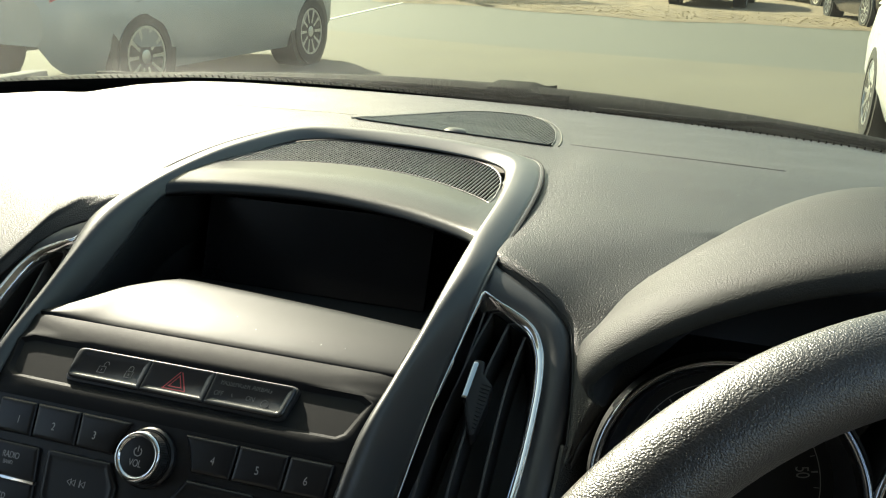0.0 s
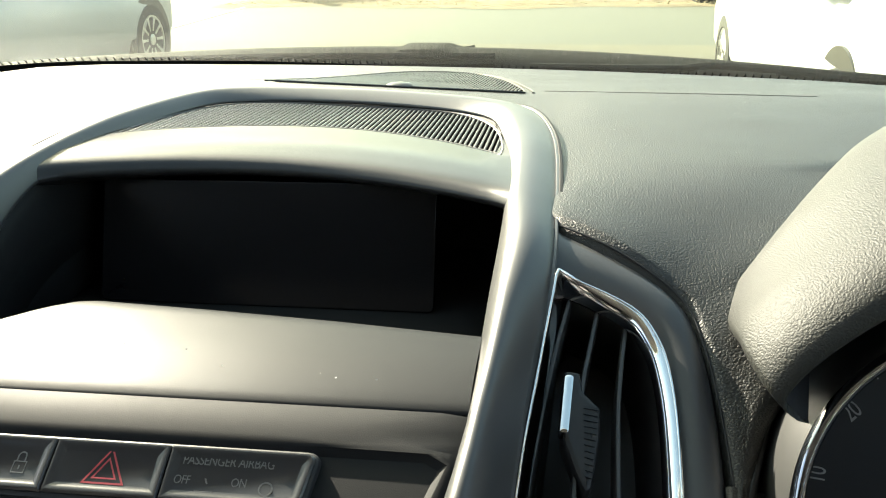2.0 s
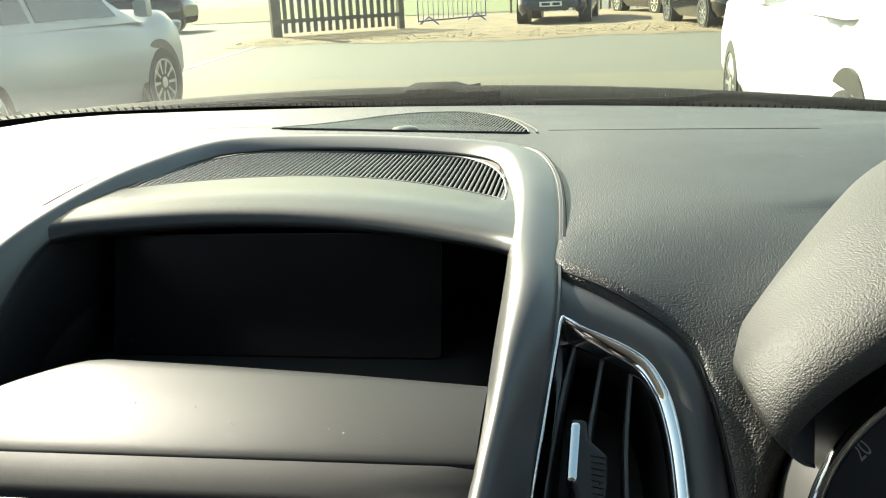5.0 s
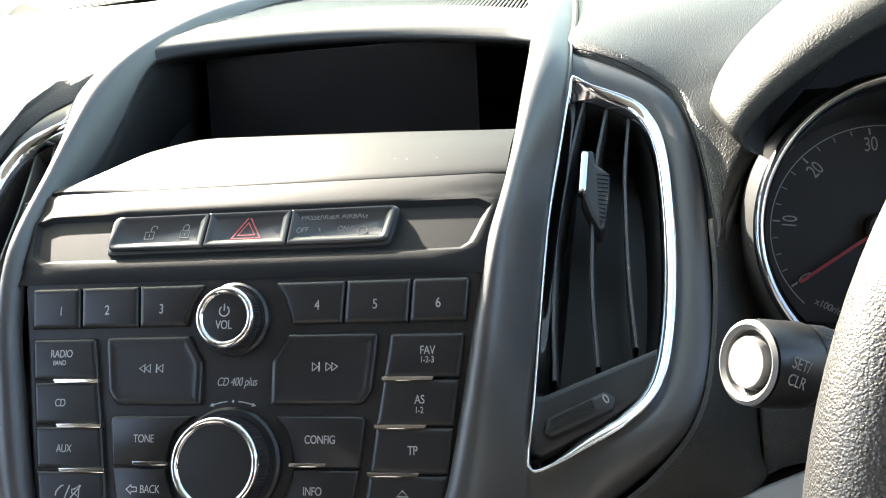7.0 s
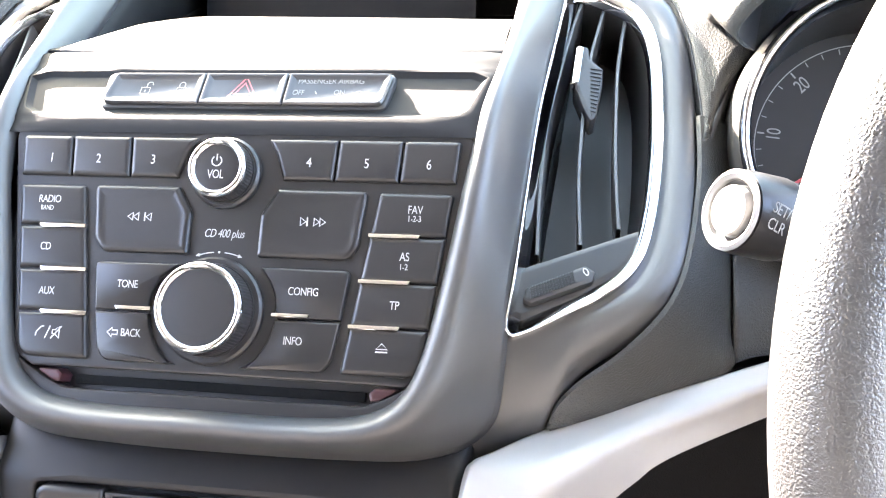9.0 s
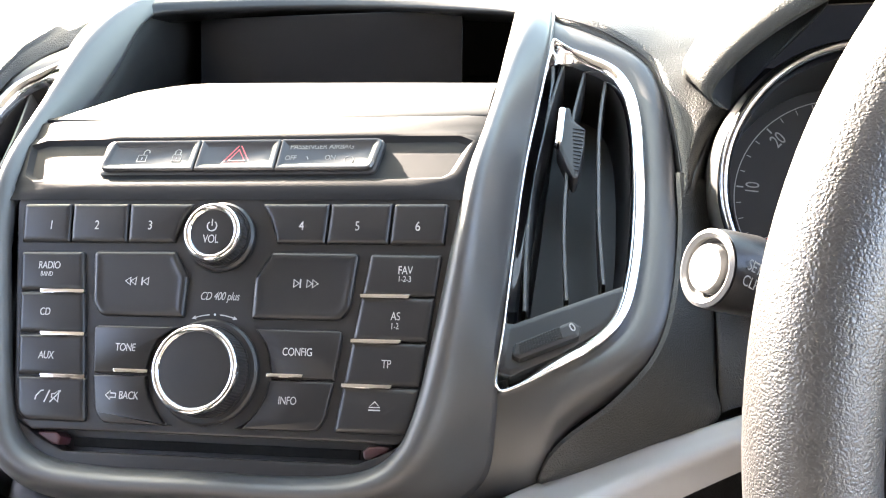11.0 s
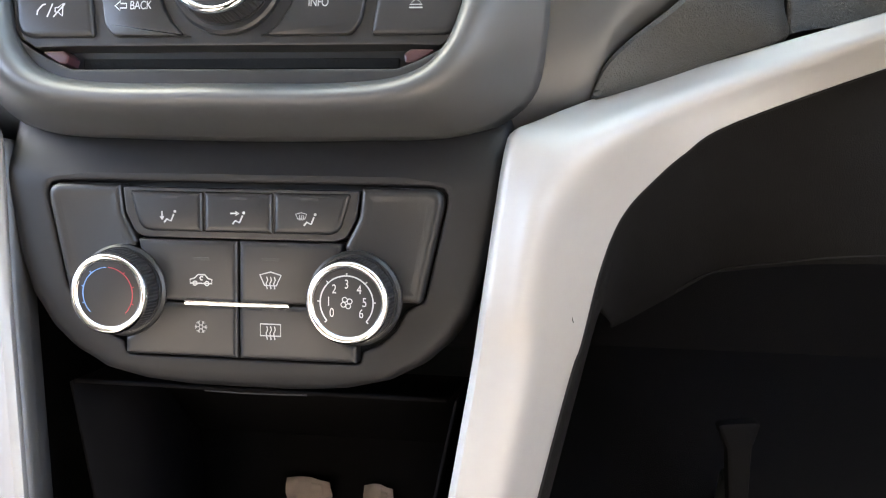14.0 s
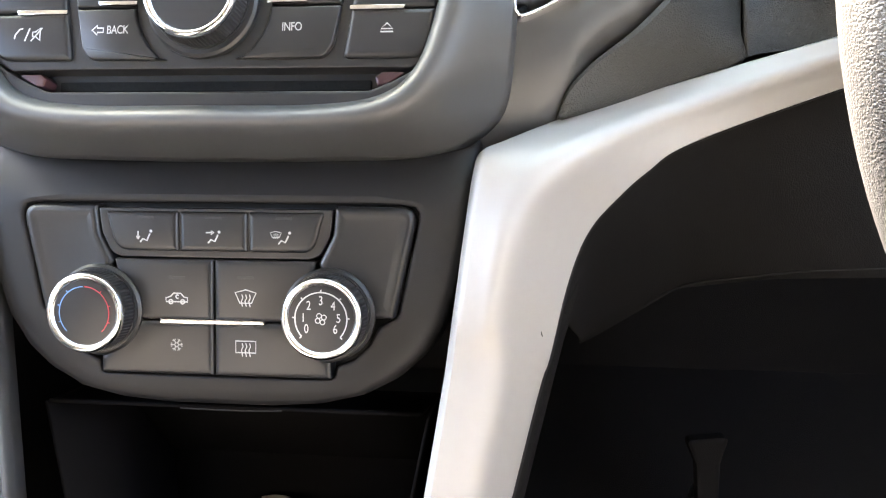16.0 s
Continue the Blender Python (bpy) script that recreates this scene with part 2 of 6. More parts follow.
def tube(path, r, seg=12, closed=False, bm=None, flat=1.0):
    """A round bar along a path."""
    path = [Vector(p) for p in path]
    rows, n = [], len(path)
    side = None
    for i, p in enumerate(path):
        t = (path[(i + 1) % n] - path[i - 1]) if closed else (path[min(i + 1, n - 1)] - path[max(i - 1, 0)])
        t.normalize()
        if side is None:
            side = t.cross(Vector((0.13, 0.2, 1))).normalized()
        side = (side - t * side.dot(t)).normalized()
        up = t.cross(side)
        rr = r(i / (n - 1)) if callable(r) else r
        rows.append([p + (side * math.cos(2 * math.pi * k / seg) + up * math.sin(2 * math.pi * k / seg) * flat) * rr for k in range(seg)])
    return grid(rows, wrap_u=closed, wrap_v=True, bm=bm)


def ribbon(lines, w, n0, n1=None, bm=None, closed=False):
    """Flat strokes of width w along 2D lines, from height n0 up to n1."""
    bm = bm or bmesh.new()
    n1 = n0 + 0.00012 if n1 is None else n1
    for line in lines:
        p = [Vector((q[0], q[1])) for q in line]
        shut = closed or (p[0] - p[-1]).length < 1e-7
        if shut and (p[0] - p[-1]).length < 1e-7:
            p = p[:-1]
        a, b = [], []
        for i, q in enumerate(p):
            d = (p[(i + 1) % len(p)] - p[i - 1]) if shut else (p[min(i + 1, len(p) - 1)] - p[max(i - 1, 0)])
            s = Vector((-d.y, d.x)).normalized() * w / 2
            a.append(q + s), b.append(q - s)
        rows = [[(u.x, u.y, n0), (u.x, u.y, n1), (v.x, v.y, n1), (v.x, v.y, n0)] for u, v in zip(a, b)]
        grid(rows, wrap_u=shut, wrap_v=True, bm=bm)
    return bm


def arc(cx, cy, r, a0, a1, n=24):
    return [(cx + r * math.cos(radians(a0 + (a1 - a0) * k / n)), cy + r * math.sin(radians(a0 + (a1 - a0) * k / n))) for k in range(n + 1)]


def lettering(text, size, parent, u, v, n, material, m=None, slant=0.0, width=1.0, turn=0.0, name="lettering"):
    """Raised print in the built-in font, centred on (u, v) at the height n."""
    cu = bpy.data.curves.new(name, "FONT")
    cu.body, cu.size, cu.align_x, cu.align_y, cu.shear, cu.extrude = text, size * 1.14, "CENTER", "CENTER", slant, 0.00006
    cu.space_character = 0.95
    tmp = bpy.data.objects.new(name, cu)
    scene.collection.objects.link(tmp)
    me = bpy.data.meshes.new_from_object(tmp.evaluated_get(bpy.context.evaluated_depsgraph_get()))
    bpy.data.objects.remove(tmp)
    me.transform(Matrix.Translation((u, v, n)) @ Matrix.Rotation(radians(turn), 4, "Z") @ Matrix.Diagonal((width * 0.9, 1, 1, 1)))
    me.materials.clear()
    me.materials.append(material)
    ob = new(name, me)
    ob.parent = parent
    if m is not None:
        ob.matrix_basis = m
    return ob


def plane_frame(o, right, up):
    right, up = Vector(right).normalized(), Vector(up).normalized()
    n = right.cross(up).normalized()
    up = n.cross(right)
    return Matrix(((right.x, up.x, n.x, o[0]), (right.y, up.y, n.y, o[1]), (right.z, up.z, n.z, o[2]), (0, 0, 0, 1)))


RADIO = plane_frame((0, 0.394, 0.8895), (1, 0, 0), (0, 0.538, 0.843))
CLIMATE = plane_frame((0, 0.3265, 0.7275), (1, 0, 0), (0, 0.412, 0.911))
VENT = plane_frame((0.1765, 0.5209, 0.9452), (0.9943, 0.0611, -0.0879), (0.0015, 0.8129, 0.5823))
FLIP = Matrix.Diagonal((-1, 1, 1, 1))


def mm(points):
    return [(u / 1000, v / 1000) for u, v in points]


def mirrored(points):
    """An outline given for its right half, from top to bottom, closed by its mirror image."""
    return points + [(-u, v) for u, v in reversed(points)]


# ---- dashboard ----
dash = thing("dashboard", "dark grey grained vinyl dashboard under the windscreen", "dashboard", kind="structure")
TOPLINE = [(0.60, 0.999), (0.66, 1.004), (0.75, 1.007), (0.85, 1.008), (0.95, 1.005), (1.05, 0.996), (1.15, 0.989), (1.28, 0.982), (1.40, 0.972), (1.47, 0.962)]
FRONTLINE = [(0.455, 0.885), (0.47, 0.897), (0.52, 0.934), (0.55, 0.957), (0.575, 0.980)]


TOPS = [p for p in spline([(0, y, z) for y, z in TOPLINE], 6)]
TOPY, TOPZ = [p.y for p in TOPS], [p.z for p in TOPS]


def lift(x, y):
    """The dash top rises gently towards the passenger's side."""
    k, f = min(1.0, max(-1.0, -x / 0.12)), min(1.0, max(0.0, (y - 0.50) / 0.14)) * min(1.0, max(0.0, (1.30 - y) / 0.35))
    return 0.005 * (1 + k) * f


def lifted(p):
    return Vector((p[0], p[1], p[2] + lift(p[0], p[1])))


def top_point(x, y):
    """A point of the dash top; its far edge bows with the windscreen."""
    fall, bow = 0.05 * max(0, (abs(x) - 0.45) / 0.30) ** 2, 0.16 * (x / 0.75) ** 2
    lean = -0.018 * x * min(1.0, max(0.0, (y - 1.15) / 0.2))
    return Vector((x, y - bow * max(0, (y - 0.95) / 0.52), float(np.interp(y, TOPY, TOPZ)) - fall + lean + lift(x, y) - 0.0022 * min(1.0, max(0.0, (0.172 - abs(x)) / 0.02)) * min(1.0, max(0.0, (1.0 - y) / 0.10))))


def trim_line(x):
    """Height and depth of the vent trim's upper edge."""
    return 0.603 - 0.50 * (x - 0.155) - 1.0 * max(0, x - 0.195) ** 1.3 * 8, 0.9995 - 0.31 * (x - 0.155) - 4.0 * max(0, x - 0.195) ** 1.3


# dash top: one welded sheet, open where the arch and the instrument hood sit
XS = [0.0, 0.03, 0.06, 0.09, 0.1125, 0.125, 0.143, 0.155, 0.17, 0.185, 0.20, 0.2135, 0.225, 0.24, 0.26, 0.28, 0.32, 0.38, 0.45, 0.52, 0.60, 0.68, 0.76, 0.84]
XALL = [-x for x in XS[:0:-1]] + XS
top = grid([[top_point(x, y) for y in np.linspace(0.95, 1.47, 25)] for x in XALL])
grid([[top_point(x, y) for y in np.linspace(0.70, 0.95, 14)[9:]] for x in XALL if abs(x) < 0.113], bm=top)
for side in (1, -1):
    grid([[top_point(side * x, y) for y in np.linspace(0.70, 0.95, 14)[4:]] for x in XS[4:7]], bm=top)
    rows = []
    for x in XS[6:]:
        if side > 0:
            rows.append([top_point(x, y) for y in np.linspace(0.70, 0.95, 14)])
            continue
        ye, ze = trim_line(min(x, 0.2135))
        k = min(1, max(0, (x - 0.2135) / 0.05))
        ye, ze = ye + 0.012 * k, ze + 0.006 * k
        fall = 0.05 * max(0, (x - 0.45) / 0.30) ** 2
        lead = spline([lifted((-x, y, z - fall)) for y, z in ((ye - 0.010, ze - 0.012), (ye - 0.003, ze - 0.0055), (ye + 0.005, ze + 0.0005), (ye + 0.018, min(1.0, ze + 0.008)), (0.65, 1.0035), (0.70, 1.0055))], 4)
        rows.append(lead[:-1] + [top_point(-x, y) for y in np.linspace(0.70, 0.95, 14)])
    grid(rows, bm=top)
# the skin between vent trim and instrument hood, welded to the top
T = spline([(0.143, 0.614, 0.9950), (0.155, 0.604, 0.9970), (0.184, 0.588, 0.9895), (0.2115, 0.572, 0.9740), (0.2205, 0.552, 0.9600), (0.2255, 0.53, 0.9425), (0.2285, 0.505, 0.9240), (0.2295, 0.488, 0.9120)], 12)
F = [top_point(x, 0.70) for x in XS[6:17]]
F += spline([(0.335, 0.670, 1.0010), (0.318, 0.615, 0.9930), (0.276, 0.562, 0.9650), (0.243, 0.522, 0.9345), (0.2325, 0.495, 0.9150)], 5)
rows = []
for k, q in enumerate(F):
    p = T[round((0.042 * k if k < 11 else 0.45 + 0.55 * (k - 11) / (len(F) - 12)) * (len(T) - 1))]
    d = (q - p).normalized() * min(1.0, (q - p).length / 0.02)
    rows.append(spline([p + Vector((-0.001, -0.004, -0.010)), p + Vector((0, -0.0012, -0.003)), p + d * 0.003 + Vector((0, 0, 0.0012)), p + d * 0.010 + Vector((0, 0, 0.0022)), p.lerp(q, 0.42) + Vector((0, 0, 0.001 + 0.13 * (q.z - p.z))), p.lerp(q, 0.72) + Vector((0, 0, 0.0005 + 0.12 * (q.z - p.z))), q], 4))
grid(rows, bm=top)
bmesh.ops.remove_doubles(top, verts=top.verts, dist=0.0003)
soft = [v for v in top.verts if 0.16 < v.co.x < 0.35 and v.co.y < 0.82 and not v.is_boundary and min((v.co - p).length for p in T[::3]) > 0.016]
for k in range(10):
    bmesh.ops.smooth_vert(top, verts=soft, factor=0.5, use_axis_z=True)
part("dash_skin", top, DASH, dash, thick=0.002, sharp=60)
part("edge_gap", tube([p + Vector((0, -0.0012, 0.0002)) for p in T], 0.0005, 6), BLACK, dash, "dark gap along the vent surround")
part("dash_front", grid([spline([(-x, y, z) for y, z in FRONTLINE], 3) for x in (0.24, 0.3, 0.45, 0.6, 0.76)]), DASH, dash, thick=0.003)
rows = [[p, p + Vector((0.008, 0.03, -0.03)), p + Vector((0.02, 0.06, -0.09))] for p in spline([(0.2305, 0.490, 0.880), (0.2330, 0.494, 0.9140), (0.2425, 0.521, 0.9320), (0.2565, 0.559, 0.9560), (0.2700, 0.60, 0.975)], 5)]
part("binnacle_cheek", grid(rows), BLACK, dash, "matt black side of the instrument binnacle", thick=0.003)

# ---- centre stack frame: the arched rim round display and radio ----
def bend(p):
    """The trim's face folds down below the vent."""
    d = max(0.0, -0.140 - p[1])
    sink = 2.8 * max(0.0, p[1] - 0.045) ** 2
    return VENT @ Vector((p[0], p[1], -d * d / 0.084 - 0.0015 - sink))


def rad(u, v, n):
    return RADIO @ Vector((u / 1000, v / 1000, n / 1000))


ARCH = [  # inner foot, crest, outer foot
    (rad(0, -84, -2), rad(0, -94, 4), (0, 0.366, 0.786)),
    (rad(50, -84, -2), rad(52, -94, 4), (0.06, 0.366, 0.787)),
    (rad(80, -80, -2.5), rad(86, -90, 4), (0.104, 0.370, 0.790)),
    (rad(96, -68, -3), rad(105, -76, 4.5), (0.126, 0.376, 0.806)),
    (rad(104, -46, -3), rad(114, -50, 4), (0.134, 0.380, 0.836)),
    (rad(111, -8, -3), rad(121, -8, 4), (0.1385, 0.398, 0.864)),
    (rad(117, 30, -3), rad(127, 30, 2), (0.143, 0.428, 0.884)),
    (rad(121, 66, -12), rad(131, 68, -7), (0.147, 0.462, 0.908)),
    ((0.1255, 0.474, 0.950), (0.1335, 0.474, 0.9625), (0.150, 0.496, 0.932)),
    ((0.126, 0.515, 0.955), (0.1345, 0.513, 0.979), (0.1525, 0.530, 0.957)),
    ((0.127, 0.565, 0.972), (0.135, 0.565, 0.996), (0.154, 0.568, 0.982)),
    ((0.129, 0.622, 0.994), (0.1345, 0.622, 1.0065), (0.155, 0.614, 0.998)),
    ((0.1255, 0.70, 1.002), (0.131, 0.703, 1.0125), (0.153, 0.705, 1.006)),
    ((0.1175, 0.765, 1.0055), (0.1235, 0.771, 1.0145), (0.1465, 0.780, 1.009)),
    ((0.1050, 0.822, 1.0065), (0.1110, 0.832, 1.0145), (0.1310, 0.852, 1.009)),
    ((0.0830, 0.847, 1.0065), (0.0880, 0.860, 1.0140), (0.1040, 0.884, 1.008)),
    ((0.0440, 0.860, 1.0065), (0.0460, 0.875, 1.0135), (0.0550, 0.907, 1.006)),
    ((0, 0.864, 1.0065), (0, 0.880, 1.0135), (0, 0.914, 1.005)),
]
half = [[Vector(p) for p in row] for row in ARCH]
def ring_edge(v):
    """The vent's inner edge in the vent plane: how far out it lies at v, and how far proud."""
    return float(np.interp(v, (-0.160, -0.136, -0.044, 0.0139, 0.0555, 0.062), (-0.0390, -0.0370, -0.0326, -0.0263, -0.0220, -0.0208))), 0.006 * min(1.0, max(0.0, (v + 0.160) / 0.20))


for row in half[5:11]:
    q = VENT.inverted() @ row[2]
    u, n = ring_edge(q.y)
    row[2] = VENT @ Vector((u - 0.0010, q.y, n + 0.0008))
# beside the vents the rim falls as a flat facet; below them it runs out softly into the surround
FACET = [0, 0, 0, 0, 0.5, 1, 1, 1, 1, 1, 1, 0.4, 0, 0, 0, 0, 0, 0]
RUNOUT = [0, 0, 0.2, 0.7, 0.6, 0, 0, 0, 0, 0, 0, 0, 0, 0, 0, 0, 0, 0]
for row, w in zip(half, RUNOUT):
    if w:
        q = VENT.inverted() @ row[2]
        row[2] = row[2].lerp(bend((q.x + 0.010 * w, q.y)) + VENT.to_3x3().col[2] * 0.0018, w)
loop = half + [[FLIP @ p for p in row] for row in reversed(half[1:-1])]
loop = [[lifted(p) for p in row] for row in loop]
curves = [spline([row[k] for row in loop], 6, closed=True) for k in range(3)]
flat_top = [0.0] * 9 + [0.4, 0.8] + [1.0] * 7
flats = [min(1.0, max(0.0, p.x)) for p in spline([(w, 0, 0) for w in flat_top + flat_top[-2:0:-1]], 6, closed=True)]
blend = [[min(1.0, max(0.0, c)) for c in p.xy] for p in spline([(w, f, 0) for w, f in zip(RUNOUT + RUNOUT[-2:0:-1], FACET + FACET[-2:0:-1])], 6, closed=True)]
rows = []
for i_, c_, o_, (w, facet), flat in zip(*curves, blend, flats):
    h, row = c_ - (i_ + o_) / 2, []
    for k in range(17):
        s_, c = k / 16, k / 8 - 1
        hump = (1 - c * c) * (1 - 0.7 * flat) + (1 + c) * 0.7 * flat
        if k > 8:
            hump = 1 - c ** (2 - 0.3 * facet + 1.5 * flat)
            hump += w * (0.5 + 0.5 * math.cos(math.pi * c) - hump)
        row.append(i_.lerp(o_, s_) + h * hump)
    rows.append(row)
stack = thing("centre_stack_frame", "satin graphite arched frame round the display and radio", "dashboard trim")
part("rim", grid(rows, wrap_u=True), SATIN, stack, thick=0.002, sharp=60)


# ---- display pod inside the arch ----
def ledge_back(x):
    """The ledge's far edge: turned to the driver, rounded off on the passenger's side."""
    return float(np.interp(x, (-0.130, -0.112, -0.095, -0.078, -0.068, -0.058, 0.0, 0.06, 0.127), (0.476, 0.497, 0.522, 0.545, 0.5525, 0.5545, 0.549, 0.542, 0.532)))


pod = thing("display_pod", "hooded black information display sunk in the dash", "display")
xs = np.linspace(-0.127, 0.127, 61)
rows = []
for x in xs:
    b, f = ledge_back(x), 0.477
    d = max(b - f, 0.004)
    rows.append([(x, f, 0.954), (x, f + 0.002, 0.9605), (x, f + d * 0.35, 0.9605 + min(0.005, d * 0.10)), (x, f + d * 0.7, 0.9605 + min(0.0075, d * 0.15)), (x, f + d, 0.9605 + min(0.0070, d * 0.14)), (x, f + d + 0.006, 0.955), (x, f + d + 0.012, 0.93)])
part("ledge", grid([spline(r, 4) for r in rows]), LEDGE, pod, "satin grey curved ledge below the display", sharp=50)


def brow(x):
    return 0.675 - 0.040 * (x / 0.128) ** 2 - 6.0 * max(0.0, abs(x) - 0.12) ** 1.6


def grille_front(x):
    return 0.764 - 0.052 * (x / 0.119) ** 2


rows = []
for x in np.linspace(-0.138, 0.138, 41):
    e = brow(x)
    far = max(e + 0.02, 0.875 - 0.13 * max(0, (abs(x) - 0.05) / 0.075) ** 2)
    g_, d_ = max(e + 0.02, grille_front(x)), -0.0012 * min(1.2, max(0.0, 0.6 - x / 0.2))
    sink = 0.0030 * min(1.0, max(0.0, (0.1185 - abs(x)) / 0.004))
    rows.append(spline([lifted(p) for p in ((x, e + 0.03, 0.988 + d_), (x, e + 0.005, 0.9947 + d_), (x, e, 0.9972 + d_), (x, e + 0.001, 0.9998 + d_), (x, e + 0.008, 1.0036 + d_ * 0.6), (x, e + 0.03, 1.0060 + d_ * 0.2))], 4)[:-1] + [lifted(p) for p in ((x, e + 0.03, 1.0060 + d_ * 0.2), (x, g_ - 0.003, 1.0066), (x, g_, 1.0066 - sink), (x, max(far, g_ + 0.004), 1.0060 - sink))])
part("hood", grid(rows), PANEL, pod, "dark grey hood over the display", thick=0.0015, sharp=60)
part("cavity", grid([[(x, 0.53, 0.925), (x, 0.60, 0.925), (x, 0.70, 0.93), (x, 0.735, 0.94), (x, 0.735, 0.995), (x, 0.69, 0.9985)] for x in np.linspace(-0.136, 0.136, 9)]), DEEP, pod, thick=0.002)
for s in (1, -1):
    part("cavity_side", grid([[(s * 0.131, y, 0.92), (s * 0.133, y, 0.955 + (y - 0.48) * 0.2)] for y in np.linspace(0.47, 0.74, 7)]), DEEP, pod, thick=0.002)
for s in (1, -1):
    foot = spline([r[0] for r in half[7:15]], 4)
    part("cavity_skirt", grid([[p if s > 0 else lifted(FLIP @ p) for p in (q + Vector((0.003, 0, 0.001)), q + Vector((0.0015, 0, -0.012)), q + Vector((0.002, 0.004, -0.055)))] for q in foot]), DEEP, pod, thick=0.0015)
part("display", slab(fillet(mm([(-112, -36), (87, -36), (87, 36), (-112, 36)]), 0.004), 0, 0.004), SCREEN, pod, "gloss black display glass, switched off", m=plane_frame((0, 0.665, 0.962), (1, 0, 0), (0, 0.30, 0.95)))


# fine slatted grille in the hood's top
def slatted(front, back, x0, x1, pitch, z, rise, parent):
    """Fore-and-aft slats between two arcs, over a flat black sheet painting the gaps' shade, with a raised edge strip.
    """
    n = int((x1 - x0) / pitch)
    for k in range(1, n):
        x = x0 + pitch * k
        a_, b_ = front(x) + 0.0015, back(x) - 0.0015
        if b_ - a_ < 0.004:
            continue
        w = pitch * 0.245
        prof = [(-w, 0.0), (-w * 0.9, rise * 0.55), (-w * 0.5, rise * 0.9), (0.0, rise), (w * 0.5, rise * 0.9), (w * 0.9, rise * 0.55), (w, 0.0)]
        part("slat", grid([[(x + u, y, z(x, y) + v) for u, v in prof] for y in np.linspace(a_, b_, 6)]), SATIN, parent)
    xs_ = np.linspace(x0, x1, 60)
    part("well", grid([[(x, y, z(x, y) + 0.0003) for y in np.linspace(front(x), max(back(x), front(x) + 0.001), 4)] for x in xs_]), GAPSHADE, parent)
    edge = [Vector((x, front(x), z(x, front(x)) + rise)) for x in xs_] + [Vector((x, back(x), z(x, back(x)) + rise)) for x in xs_[::-1]]
    part("edge_strip", tube(edge, 0.0007, 6, closed=True), SATIN, parent)


def grille_back(x):
    return max(grille_front(x) + 0.001, 0.705 + 0.145 * max(0.0, 1 - (abs(x) / 0.1205) ** 5) ** 0.55)


slatted(grille_front, grille_back, -0.1195, 0.1195, 0.00335, lambda x, y: 1.0056 + lift(x, y), 0.0012, pod)
defroster = thing("defroster_grille", "dark slatted speaker grille in the dash top", "grille")


DC = 0.007


def grille_arc(u, reach):
    return 0.970 + 0.272 * max(0.0, 1 - (min(abs(u), reach) / reach) ** 2.5) ** 0.8


slatted(lambda x: 0.970, lambda x: grille_arc(x - DC, 0.112), DC - 0.112, DC + 0.112, 0.00335, lambda x, y: top_point(x, y).z + 0.0011, 0.0012, defroster)
part("surround", tube([Vector((x, y, top_point(x, y).z + 0.0014)) for x, y in [(DC + 0.119 * math.sin(radians(a_)), 0.004 + grille_arc(0.119 * math.sin(radians(a_)), 0.119)) for a_ in range(-90, 91, 4)]], 0.0011, 8), PANEL, defroster, "raised edge bead of the grille")
sensor = thing("light_sensor", "small round domed light sensor on the dash top", "sensor", m=Matrix.Translation((0.008, 0.982, top_point(0.008, 0.982).z + 0.002)))
part("dome", lathe([(0.012, -0.002), (0.012, 0.0008), (0.0095, 0.0022), (0.005, 0.0030), (0.0001, 0.0032)], 32), PANEL, sensor)
slit = thing("dash_seam", "narrow dark step seam across the grained dash top", "seam")
rows = []
for k in range(25):
    t = k / 24
    x = 0.135 + 0.220 * t
    c, w = top_point(x, 1.0005 - 0.21 * (x - 0.135)), 0.0004 + 0.0026 * math.sin(math.pi * min(1.0, t ** 1.6)) ** 1.2
    rows.append([c + Vector((0, -w * 0.5, 0.0005)), c + Vector((0, -w * 0.2, 0.0009)), c + Vector((0, w * 0.6 + 0.002, 0.0010)), c + Vector((0, w * 0.9 + 0.006, 0.0005))])
part("slit", grid([[r_[0] + Vector((0, -0.0004, 0.0003)), r_[1] + Vector((0, 0, 0.0003)), r_[2] + Vector((0, 0, 0.0003))] for r_ in rows]), DEEP, slit, "narrow dark wedge-shaped gap")
part("lip", grid(rows), DASH, slit, thick=0.0004)
part("lip", tube([top_point(x, 1.028 - 0.9 * max(0.0, -0.13 - x) ** 1.8) + Vector((0, 0, 0.0008)) for x in np.linspace(-0.34, -0.128, 16)], 0.0006, 6), PANEL, slit)
bead = spline([r[2] for r in half[8:]], 6)
for s_ in (1, -1):
    part("edge_bead", tube([(p if s_ > 0 else lifted(FLIP @ p)) + Vector((0, 0, 0.0010)) for p in bead], 0.0012, 6), SATIN, stack)

    part("edge_gap", tube([(p if s_ > 0 else lifted(FLIP @ p)) + Vector((s_ * 0.0016 * abs(p.x) / 0.13, 0.0020 * max(0.0, 1 - abs(p.x) / 0.14), 0.0012)) for p in bead[20:]], 0.0013, 6), DEEP, stack, "dark gap round the arch")

